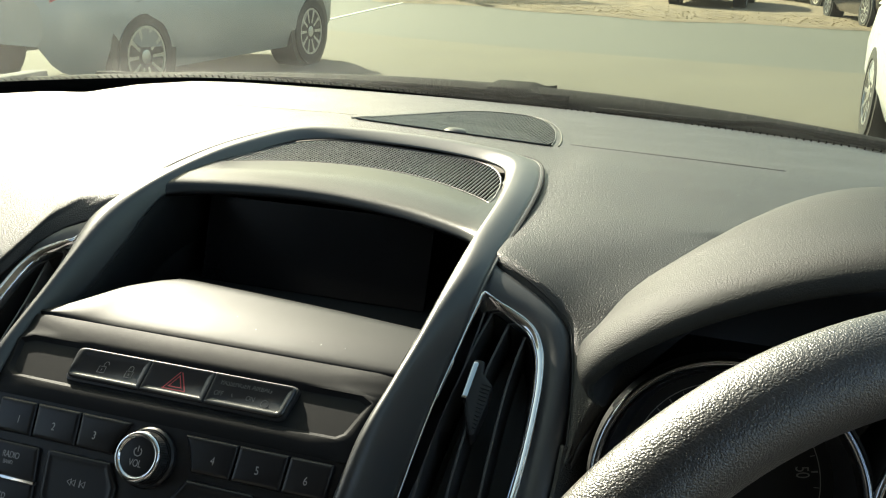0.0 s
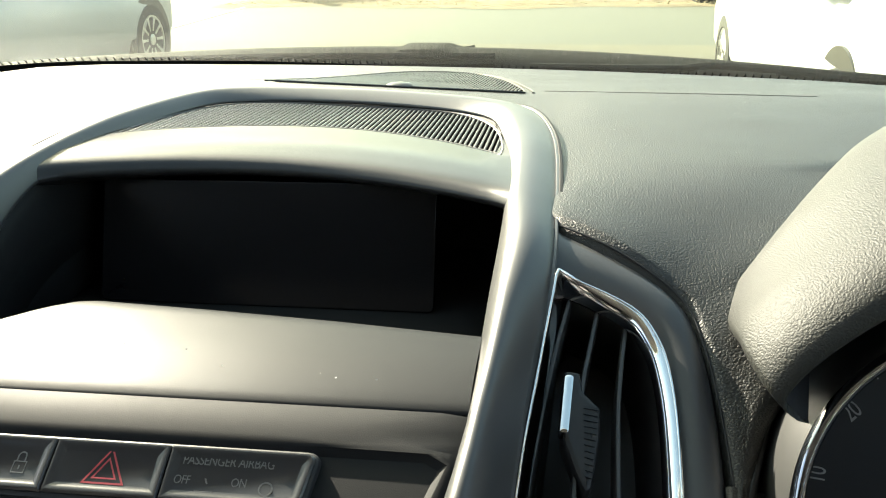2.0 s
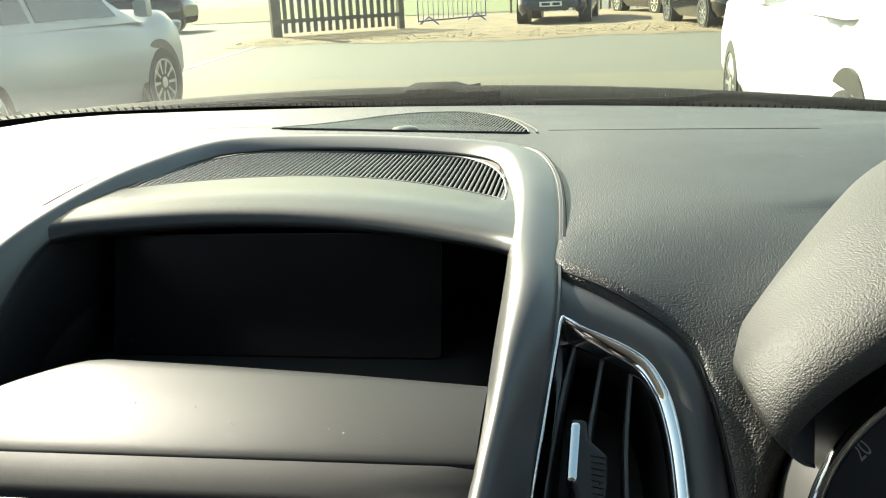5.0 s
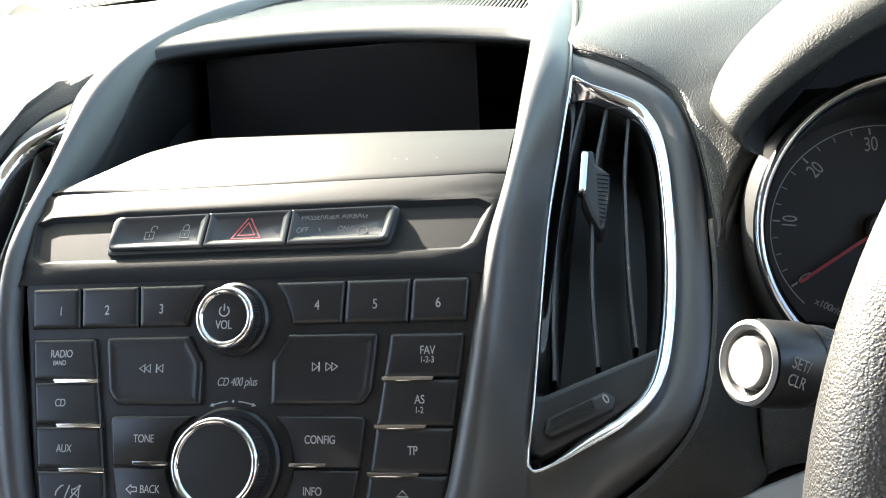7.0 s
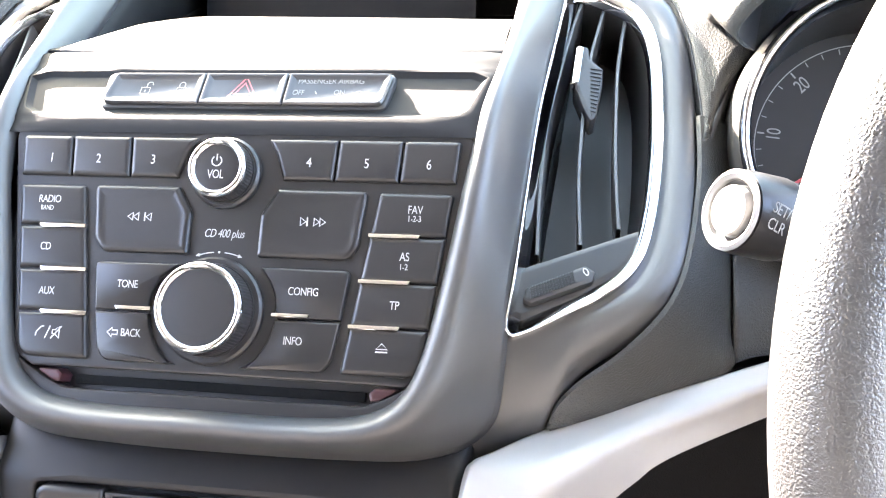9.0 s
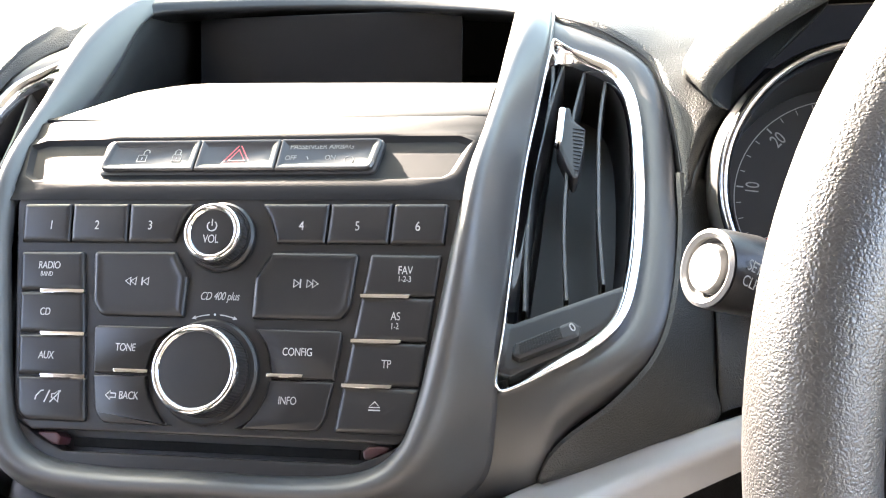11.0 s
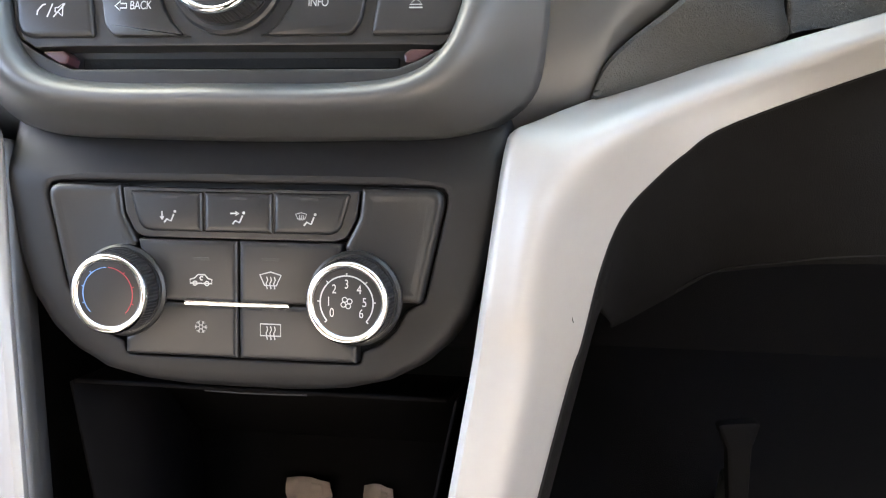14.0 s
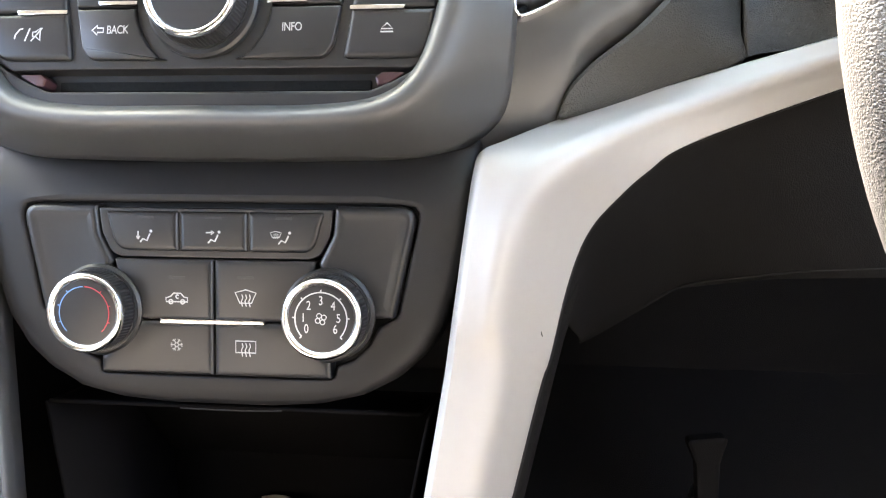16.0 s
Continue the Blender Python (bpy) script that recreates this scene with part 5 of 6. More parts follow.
part("hub", slab(fillet(mm([(-70, 40), (-62, -45), (62, -45), (70, 40), (0, 62)]), 0.03, 8), -0.03, 0.016, 0.012), PANEL, sw, "domed centre pad", m=HUB_M)
part("column", lathe([(0.045, -0.20), (0.045, -0.03), (0.05, -0.02), (0.02, -0.01)], 32), BLACK, sw, m=HUB_M)

# ---- stalk ----
ax = Vector((-0.80, -0.46, 0.32)).normalized()
rt = Vector((0, 0, 1)).cross(ax).normalized()
STALK = plane_frame((0.2262, 0.340, 0.9280), rt, ax.cross(rt))
stalk = thing("indicator_stalk", "black column stalk with a round silver-grey end button", "stalk", m=STALK)
part("barrel", lathe([(0.0100, -0.003), (0.0105, -0.002), (0.0140, -0.0005), (0.0152, -0.0008), (0.0158, -0.004), (0.0160, -0.020), (0.0155, -0.0225), (0.0150, -0.0228), (0.0150, -0.0245), (0.0140, -0.040), (0.011, -0.06), (0.010, -0.16)], 48), PANEL, stalk, "dark grey stalk barrel", sharp=50)
part("end_ring", lathe([(0.0114, -0.004), (0.0119, 0.0002), (0.0136, 0.0014), (0.0152, 0.0004)], 48, caps=False), PALESILVER, stalk, "light grey end ring")
part("end_button", lathe([(0.0094, -0.004), (0.0094, 0.0004), (0.0089, 0.0014), (0.0001, 0.0010)], 40), PALESILVER, stalk, "pale silver push button")
ribs = []
for z in (-0.0246, -0.0252, -0.0315, -0.0320):
    ribs.append([((0.0147 + (0.0005 if k % 2 else 0)) * math.cos(math.pi * (k + z * 250) / 40), (0.0147 + (0.0005 if k % 2 else 0)) * math.sin(math.pi * (k + z * 250) / 40), z) for k in range(80)])
part("ribbed_collar", grid(ribs, wrap_v=True), BLACK, stalk, "finely ribbed black twist collar")
side_n = (STALK.inverted().to_3x3() @ (Vector((0.19, 0.0, 1.06)) - STALK.translation)).normalized()
side_n.z = 0
side_n.normalize()
TEXTM = plane_frame(side_n * 0.0160 + Vector((0, 0, -0.0088)), (0, 0, -1), side_n.cross(Vector((0, 0, -1))))
lettering("SET/", 0.0052, stalk, 0, 0.0029, 0.0002, INKMID, m=TEXTM, width=0.9, turn=-14)
lettering("CLR", 0.0052, stalk, -0.0012, -0.0029, 0.0002, INKMID, m=TEXTM, width=0.9, turn=-14)

# ---- lower dash, silver trims, knee panels, cubby ----
SIL = [  # upper or inner edge, ridge, lower or outer edge
    ((0.3600, 0.4750, 0.8280), (0.3600, 0.4690, 0.8170), (0.3600, 0.4780, 0.8000)),
    ((0.3001, 0.4480, 0.8209), (0.3018, 0.4418, 0.8129), (0.3099, 0.4521, 0.7961)),
    ((0.1999, 0.4022, 0.8065), (0.2083, 0.3902, 0.8019), (0.2219, 0.3953, 0.7857)),
    ((0.1581, 0.3840, 0.7990), (0.1818, 0.3706, 0.7994), (0.1981, 0.3799, 0.7760)),
    ((0.1333, 0.3680, 0.7944), (0.1650, 0.3568, 0.7944), (0.1834, 0.3714, 0.7649)),
    ((0.1245, 0.3624, 0.7924), (0.1523, 0.3486, 0.7869), (0.1736, 0.3661, 0.7549)),
    ((0.1211, 0.3581, 0.7870), (0.1424, 0.3412, 0.7756), (0.1669, 0.3612, 0.7426)),
    ((0.1176, 0.3444, 0.7652), (0.1360, 0.3318, 0.7610), (0.1608, 0.3524, 0.7245)),
    ((0.1123, 0.3203, 0.7254), (0.1315, 0.3183, 0.7300), (0.1543, 0.3381, 0.6984)),
    ((0.1066, 0.2980, 0.6877), (0.1318, 0.3064, 0.6914), (0.1459, 0.3242, 0.6708)),
    ((0.0790, 0.2000, 0.5300), (0.0930, 0.2100, 0.5270), (0.1050, 0.2360, 0.5150)),
]
for side in (1, -1):
    e0, er, e1 = (spline([row[k] for row in SIL], 7) for k in (0, 1, 2))
    rows, flank = [], []
    for k, (p, r_, q) in enumerate(zip(e0, er, e1)):
        out = Vector((0.05, -0.86, 0.50)).normalized()
        edge = 0.25 + 0.75 * min(1.0, max(0.0, (k - 32) / 8))
        b_ = p + (r_ - p).normalized() * (0.0028 * edge) + out * (0.0026 * edge)
        face = spline([b_, b_.lerp(r_, 0.45), b_.lerp(r_, 0.84), r_.lerp(q, 0.14), r_.lerp(q, 0.5) - out * 0.0004, q], 4)
        rows.append([p - out * 0.003, p, p.lerp(b_, 0.7) + out * 0.0002] + face + [q - out * 0.010])
        flank.append([p - out * 0.0032, p - out * 0.011, p - out * 0.021])
    bm = grid(rows)
    if side < 0:
        bm.transform(FLIP)
    trim = thing("silver_console_trim", "satin silver trim sweeping from dash to console", "console trim", group="silver console trims")
    part("strip", bm, SILVER, trim, thick=0.0015, sharp=38)
    bm = grid(flank[41:])
    if side < 0:
        bm.transform(FLIP)
    seam = [q - Vector((0.0, -0.004, 0.0015)) for q in e1]
    part("outer_seam", tube([p if side > 0 else FLIP @ p for p in seam], 0.0022, 6), DEEP, trim, "dark seam along the outer edge")
    part("inner_flank", bm, SATIN, trim, "dark grey inner side of the trim", thick=0.0015)
    if side > 0:
        at = Vector((0.05, -0.86, 0.50)).normalized() * 0.0030
        part("scratch", tube([Vector(p) + at for p in spline([(0.1461, 0.3430, 0.7225), (0.1478, 0.3420, 0.7185), (0.1500, 0.3405, 0.7145), (0.1515, 0.3390, 0.7100)], 4)], 0.00025, 5), BLACK, trim, "fine dark hairline scratch")
    T_LOW = [(0.2275, 0.50, 0.922), (0.227, 0.47, 0.899), (0.2215, 0.432, 0.872), (0.2125, 0.41, 0.855), (0.194, 0.395, 0.838), (0.174, 0.388, 0.824), (0.1635, 0.384, 0.814), (0.1575, 0.382, 0.801)]
    S_LOW = [(0.255, 0.52, 0.905), (0.2495, 0.50, 0.870), (0.246, 0.465, 0.842), (0.243, 0.440, 0.826), (0.242, 0.426, 0.814), (0.212, 0.410, 0.808), (0.185, 0.396, 0.803), (0.158, 0.384, 0.7995)]
    rows = []
    for p, q in zip(spline(T_LOW, 5), spline(S_LOW, 5)):
        out = Vector((0.1, -0.8, 0.6)).normalized()
        rows.append(spline([p - out * 0.004, p + out * 0.0008, p.lerp(q, 0.5) + out * 0.004, q + out * 0.002, q - out * 0.006], 3))
    bm = grid(rows)
    if side < 0:
        bm.transform(FLIP)
    part("lower_pad", bm, DASH, dash, "grained lower dash pad", thick=0.002)
    rows = []
    for p in spline([(0.46, 0.52, 0.86), (0.36, 0.497, 0.858), (0.30, 0.487, 0.862), (0.262, 0.478, 0.868), (0.246, 0.468, 0.868)], 5):
        low = Vector((p.x, p.y - 0.035, 0.826 if p.x > 0.3 else 0.814))
        p = p - Vector((0, 0, 0.012))
        rows.append([p + Vector((0, 0.03, 0.002)), p, p.lerp(low, 0.5) + Vector((0, -0.004, 0.002)), low, low + Vector((0, 0.01, -0.01))])
    bm = grid(rows)
    if side < 0:
        bm.transform(FLIP)
    part("lower_pad", bm, DASH, dash, thick=0.002)
    # knee panel, console side and footwell
    knee = thing("knee_panel", "dark plastic knee panel under the dash", "interior panel", group="knee panels")
    upper = [Vector((0.76, 0.53, 0.80)), Vector((0.55, 0.51, 0.80))] + [p for p in e1 if p.z >= 0.715]
    rows = []
    for p in upper:
        q = Vector((p.x - 0.001, p.y + 0.012, p.z - 0.002))
        low = Vector((p.x + 0.012, 0.455, 0.6845 - 0.155 * max(0, 0.265 - p.x) - 0.6 * max(0, 0.215 - p.x) + 0.05 * max(0, p.x - 0.265)))
        rows.append(spline([q, q + Vector((0.002, 0.004, -0.008)), q.lerp(low, 0.5) + Vector((0, -0.004, 0)), low, low + Vector((0, 0.012, -0.004)), low + Vector((0, 0.10, 0.02))], 3))
    bm = grid(rows)
    if side < 0:
        bm.transform(FLIP)
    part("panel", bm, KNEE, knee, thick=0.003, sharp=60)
    edge = [Vector((x, 0.4535, z)) for x, z in ((0.2078, 0.6580), (0.2138, 0.6632), (0.2228, 0.6690), (0.2379, 0.6751), (0.2590, 0.6783), (0.3030, 0.6843), (0.40, 0.690))]
    part("edge_line", tube([p if side > 0 else FLIP @ p for p in spline(edge, 5)], 0.0005, 6), DEEP, knee, "thin paler edge line of the knee panel")
    rows = [[Vector((p.x - 0.002, p.y + 0.012, p.z)), Vector((p.x + 0.010, p.y + 0.04, p.z)), Vector((p.x + 0.03, 0.60, p.z)), Vector((p.x + 0.04, 0.92, p.z))] for p in e1 if p.z < 0.775]
    bm = grid(rows)
    if side < 0:
        bm.transform(FLIP)
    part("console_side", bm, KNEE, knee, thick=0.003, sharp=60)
    rows = [[(x, y, z) for x in (0.10, 0.3, 0.76)] for y, z in ((0.10, 0.28), (0.55, 0.27), (0.85, 0.34), (0.92, 0.60), (0.90, 0.80))]
    bm = grid(rows)
    if side < 0:
        bm.transform(FLIP)
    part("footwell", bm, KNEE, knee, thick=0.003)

pedal = thing("pedal", "dull dark grey foot pedal deep in the footwell", "pedal")
part("pad", slab(fillet(mm([(-19, 22), (-10, 0), (-8, -60), (8, -60), (11, 0), (19, 24)]), 0.005), 0, 0.012, 0.003), KNEE, pedal, m=plane_frame((0.285, 0.62, 0.405), (1, 0.1, 0), (0, 0.35, 0.94)))
part("arm", tube([(0.285, 0.632, 0.36), (0.288, 0.66, 0.30), (0.29, 0.70, 0.275)], 0.008, 8), BLACK, pedal)
cubby = thing("storage_cubby", "open black storage cubby below the heater panel", "storage compartment")
rows = [[CLIMATE @ Vector((x, v, n)) for x in np.linspace(-0.094, 0.094, 5)] for v, n in ((-0.0505, -0.020), (-0.052, -0.030), (-0.054, -0.06), (-0.058, -0.10), (-0.11, -0.15), (-0.20, -0.13), (-0.215, 0.06))]
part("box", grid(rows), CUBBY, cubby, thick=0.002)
part("lip", tube([CLIMATE @ Vector((x, -0.0475 - 0.0015 * math.cos(x * 30), -0.008)) for x in np.linspace(-0.020, 0.030, 9)], 0.0004, 8), PANEL, cubby, "short thin paler lip line")
for s in (1, -1):
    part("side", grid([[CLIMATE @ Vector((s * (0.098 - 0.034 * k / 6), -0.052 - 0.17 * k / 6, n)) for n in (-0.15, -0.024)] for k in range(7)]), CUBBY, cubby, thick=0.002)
for (u, v, w, h, c_) in ((-0.008, -0.140, 0.028, 0.013, INK), (0.036, -0.142, 0.018, 0.014, INK)):
    scrap = thing("paper_scrap", "pale crumpled paper scrap lying in the cubby", "paper")
    bm = bmesh.new()
    rows = [[CLIMATE @ Vector((u + w * (a_ - 0.5), v + h * (b_ - 0.5), -0.135 + 0.004 * math.sin(5 * a_ + 3 * b_))) for a_ in np.linspace(0, 1, 5)] for b_ in np.linspace(0, 1, 4)]
    part("sheet", grid(rows, bm=bm), mat("pale_paper", (0.30, 0.24, 0.21), 0.8), scrap, thick=0.0006)

# ---- windscreen, wipers, cabin shell ----
screen = thing("windscreen", "clear curved windscreen with black dotted border", "windscreen", kind="structure")


def ws(x, t):
    """A point of the windscreen: t runs from its foot to its head."""
    bow = 0.16 * (x / 0.75) ** 2
    return Vector((x * (1 - 0.12 * t), 1.445 - bow - 1.10 * t, 0.962 + 0.61 * t - 0.03 * (x / 0.75) ** 2 - 0.018 * x * (1 - t) + 0.05 * math.sin(math.pi * t)))


pane = part("pane", grid([[ws(x, t) for t in np.linspace(0, 1, 9)] for x in np.linspace(-0.86, 0.86, 19)]), GLASS, screen, thick=0.005)
pane.visible_shadow = False
part("black_border", grid([[ws(x, t) + Vector((0, -0.0085, -0.006)) for t in (0.0, 0.010, 0.019 + 0.009 * min(1.0, max(0.0, -x / 0.3)) + 0.049 * (min(abs(x), 0.5) / 0.75) ** 2)] for x in np.linspace(-0.86, 0.86, 37)]), CERAMIC, screen, thick=0.001)
dots = bmesh.new()
for k in range(170):
    x = -0.80 + 0.0095 * k
    for t, r_ in ((0.0152, 0.0016), (0.0176, 0.0012), (0.0196, 0.0009)):
        c_ = ws(x + (0.0047 if r_ == 0.0014 else 0.0), t + 0.006 + 0.009 * min(1.0, max(0.0, -x / 0.3)) + 0.049 * (min(abs(x), 0.5) / 0.75) ** 2) + Vector((0, -0.0085, -0.006))
        dots.faces.new([dots.verts.new(c_ + Vector((r_ * math.cos(a), -0.87 * r_ * math.sin(a), 0.49 * r_ * math.sin(a)))) for a in (0.5, 1.55, 2.6, 3.64, 4.69, 5.74)])
part("border_dots", dots, CERAMIC, screen, "black dots fading out above the border", thick=0.0006)
cowl = thing("car_bodywork", "weathered black scuttle bodywork at the windscreen foot", "car body")
rows = []
for x in np.linspace(-0.88, 0.88, 45):
    b = ws(x, 0)
    rows.append([b + Vector((0, d, h)) for d, h in ((0.006, -0.03), (0.015, 0.002), (0.04, 0.020), (0.08, 0.018), (0.14, -0.05))])
part("scuttle_panel", grid([spline(rw, 3) for rw in rows]), RUBBER, cowl, thick=0.003)
rows = []
for x, h in ((-0.090, -0.010), (-0.087, 0.006), (-0.080, 0.009), (-0.020, 0.009), (-0.004, 0.002), (0.012, -0.010)):
    rows.append([(x, y, 0.9815 + h * f) for y, f in ((1.45, -0.3), (1.46, 0.75), (1.475, 1.0), (1.53, 1.0), (1.55, 0.6), (1.56, -0.3))])
part("scuttle_cap", grid(rows), RUBBER, cowl, "weathered black plastic cap", thick=0.003, sharp=30)
for path, reach in (([(0.10, 1.44, 0.972), (0.28, 1.43, 0.975), (0.335, 1.42, 0.981), (0.40, 1.405, 0.980), (0.50, 1.39, 0.975), (0.80, 1.345, 0.960)], 0.33), ([(-0.75, 1.36, 0.958), (-0.5, 1.42, 0.968), (-0.25, 1.45, 0.978), (0.05, 1.46, 0.983)], 1.0)):
    wip = thing("wiper", "matt black wiper arm and blade resting on the windscreen", "wiper", group="windscreen wipers")
    line = [p - Vector((0, 0, 0.018 * p.x + 0.001)) for p in spline(path, 6)]
    part("arm", tube(line, 0.0062, 8, flat=0.8), RUBBER, wip)
    part("blade", tube([p + Vector((0, -0.012, -0.010)) for p in line if p.x < reach], 0.005, 6), RUBBER, wip)
    if reach < 1:
        part("arm_cover", tube([p + Vector((0, 0, -0.001)) for p in line if p.x > 0.405], 0.0088, 10, flat=0.75), RUBBER, wip, "thicker cover of the wiper arm")

cabin = thing("cabin_shell", "grey-lined car cabin with open window apertures", "car interior", kind="structure")
rows = [[(x * (1 - 0.12), y, 1.57 - 0.05 * abs(x / 0.86) ** 3) for x in np.linspace(-0.86, 0.86, 9)] for y in np.linspace(0.34, -2.2, 7)]
part("roof_lining", grid(rows), CLOTH, cabin, thick=0.02)
for s in (1, -1):
    part("door_panel", grid([[(s * 0.86, y, z) for y in np.linspace(1.35, -2.2, 8)] for z in (0.2, 0.6, 0.97)]), SEATCLOTH, cabin, thick=0.03)
    part("windscreen_pillar", tube([ws(s * 0.885, t) for t in np.linspace(0, 1, 8)], 0.03, 10), CLOTH, cabin)
    part("door_pillar", grid([[(s * (0.86 - 0.12 * t), y, 0.97 + 0.59 * t) for y in (-0.45, -0.62)] for t in (0, 0.5, 1)]), CLOTH, cabin, thick=0.02)
# unseen rear and side walls, added to keep out light from behind
part("unseen_rear_blocker", grid([[(x, -2.2, z) for x in (-0.86, 0.86)] for z in (0.2, 1.0, 1.57)]), SEATCLOTH, cabin, thick=0.02)
for s in (1, -1):
    part("unseen_side_blocker", grid([[(s * (0.86 - 0.12 * t), y, 0.97 + 0.59 * t) for y in (-0.62, -1.4, -2.2)] for t in (0, 0.5, 1)]), SEATCLOTH, cabin, thick=0.02)
part("floor_pan", grid([[(x, y, 0.22) for x in (-0.86, 0.86)] for y in (-2.2, 1.0)]), SEATCLOTH, cabin, thick=0.02)
part("bulkhead", grid([[(x, 1.0, z) for x in (-0.86, 0.86)] for z in (0.2, 0.96)]), BLACK, cabin, thick=0.02)
for s in (1, -1):
    seat = thing("front_seat", "dark cloth front seat", "seat", group="front seats")
    part("cushion", slab(fillet([(s * 0.40 - 0.25, -0.62), (s * 0.40 + 0.25, -0.62), (s * 0.40 + 0.25, -0.12), (s * 0.40 - 0.25, -0.12)], 0.06), 0.22, 0.62, 0.05), SEATCLOTH, seat)
    part("backrest", slab(fillet(mm([(-250, 0), (250, 0), (220, 620), (-220, 620)]), 0.06), -0.06, 0.06, 0.04), SEATCLOTH, seat, m=plane_frame((s * 0.40, -0.66, 0.60), (1, 0, 0), (0, -0.3, 0.95)))

# ---- outdoors ----
ASPHALT = mat("sun_bleached_asphalt", (0.080, 0.080, 0.066), 0.85, var=0.14, vscale=0.35, fine=(60, 0.004))
APRON = mat("tan_worn_asphalt", (0.112, 0.100, 0.073), 0.9, var=0.22, vscale=0.8, fine=(60, 0.004))
GRAVEL = mat("leaf_strewn_gravel", (0.20, 0.15, 0.095), 0.95, var=0.45, vscale=2.2, fine=(25, 0.02))
LEAVES = mat("dry_leaf_litter", (0.25, 0.19, 0.11), 0.9, var=0.4, vscale=9.0)
WOOD = mat("weathered_fence_wood", (0.17, 0.145, 0.115), 0.85, var=0.25, vscale=6.0)
BLUEPAINT = mat("blue_barrier_paint", (0.06, 0.07, 0.20), 0.45)
SILVERPAINT = mat("dusty_silver_car_paint", (0.30, 0.31, 0.315), 0.45, metal=0.25, coat=0.2, var=0.05)
WHITEPAINT = mat("white_car_paint", (0.80, 0.80, 0.80), 0.25, coat=0.5, var=0.02)
DARKPAINT = mat("dark_blue_car_paint", (0.02, 0.025, 0.04), 0.22, coat=0.6)
BLACKPAINT = mat("black_car_paint", (0.012, 0.012, 0.014), 0.22, coat=0.6)
TYRE = mat("tyre_rubber", (0.02, 0.02, 0.02), 0.8)
ALLOY = mat("alloy_wheel", (0.55, 0.55, 0.56), 0.3, metal=0.9)
CARGLASS = mat("dark_car_window", (0.02, 0.025, 0.025), 0.06, coat=0.5)
LAMP = mat("clear_lamp_lens", (0.55, 0.57, 0.58), 0.08, metal=0.7)
PLATE = mat("pale_number_plate", (0.7, 0.7, 0.62), 0.4)
GRASS = mat("dry_grass", (0.10, 0.12, 0.04), 0.95, var=0.4, vscale=3.0)

ground = thing("ground", "pale sun-bleached asphalt yard", "ground", kind="structure")
xs, ys = [-400, -120, -40, -20, -10, 0, 10, 20, 40, 120, 400], [-400, -60, -10, 0, 8, 16, 30, 60, 140, 500, 1500]
part("asphalt", grid([[(x, y, 0) for x in xs] for y in ys]), ASPHALT, ground)


def verge_edge(x):
    return 18.2 - 0.07 * x + 0.35 * math.sin(x * 0.9) + 0.2 * math.sin(x * 2.3 + 1)


verge = thing("gravel_verge", "tan gravel verge strewn with dry leaves", "gravel", kind="structure")
rows = []
for x in np.linspace(-7.2, 40, 90):
    e = verge_edge(x)
    rows.append([(x, e, 0.004), (x, e + 0.25, 0.03), (x, e + 1.5, 0.05 + 0.02 * noise.noise((x, 1, 0))), (x, e + 4, 0.05), (x, e + 12, 0.06)])
part("bank", grid(rows), GRAVEL, verge)
far_grass = thing("far_grass", "dry grass strip beyond the road", "grass", kind="structure")
part("strip", grid([[(x, y, 0.02) for x in (-90, -40, -8, 0)] for y in (33, 36, 60)]), GRASS, far_grass)
kerb = thing("road_joint", "thin pale joint line across the asphalt", "road line", kind="structure")
part("line", ribbon([[(-6.72, 20.4), (-6.3, 16.8), (-5.92, 13.6), (-5.6, 10.6)]], 0.05, 0.0, 0.010), PLATE, kerb)
apron = thing("yard_apron", "paler tan worn asphalt apron before the road", "ground", kind="structure")
part("surface", grid([[(x, y, 0.004) for x in np.linspace(-30, 30, 31)] for y in (-30, 0, 6)] + [[(x, 11.4 + 0.25 * math.sin(x * 0.8) + 0.12 * math.sin(x * 2.1) - 0.12 * x, 0.004) for x in np.linspace(-30, 30, 31)]]), APRON, apron)
litter = thing("leaf_litter", "scattered dry tan leaves on the verge", "leaves", kind="stuff")
bm = bmesh.new()
rnd = random.Random(5)
for k in range(4200):
    x = rnd.uniform(-7, 6)
    y = verge_edge(x) + abs(rnd.gauss(0, 1)) * 1.6 - 0.1
    s, a_, z = rnd.uniform(0.012, 0.034), rnd.uniform(0, 6.28), 0.06 + rnd.uniform(0, 0.015)
    c_ = Vector((x, y, z))
    d, q = Vector((math.cos(a_), math.sin(a_), rnd.uniform(-0.4, 0.4))) * s, Vector((-math.sin(a_), math.cos(a_), rnd.uniform(-0.4, 0.4))) * s * 0.6
    bm.faces.new([bm.verts.new(c_ + d), bm.verts.new(c_ + q), bm.verts.new(c_ - d), bm.verts.new(c_ - q)])
part("leaf_pieces", bm, LEAVES, litter)

fence = thing("picket_fence", "weathered grey wooden picket fence with a thick end post", "fence")
A, B = Vector((-6.95, 21.3, 0)), Vector((-4.35, 23.2, 0))
along = (B - A).normalized()


def board(bm, c, w, d, h, tip=0.0):
    """A pointed board on the fence line."""
    n = Vector((-along.y, along.x, 0)) * d / 2
    pr = [(-w / 2, 0), (w / 2, 0), (w / 2, h - tip), (0, h), (-w / 2, h - tip)]
    f = [bm.verts.new(c + along * u + n + Vector((0, 0, v))) for u, v in pr]
    b = [bm.verts.new(c + along * u - n + Vector((0, 0, v))) for u, v in pr]
    bm.faces.new(f), bm.faces.new(b[::-1])
    for i in range(5):
        bm.faces.new((f[i - 1], b[i - 1], b[i], f[i]))
    return bm


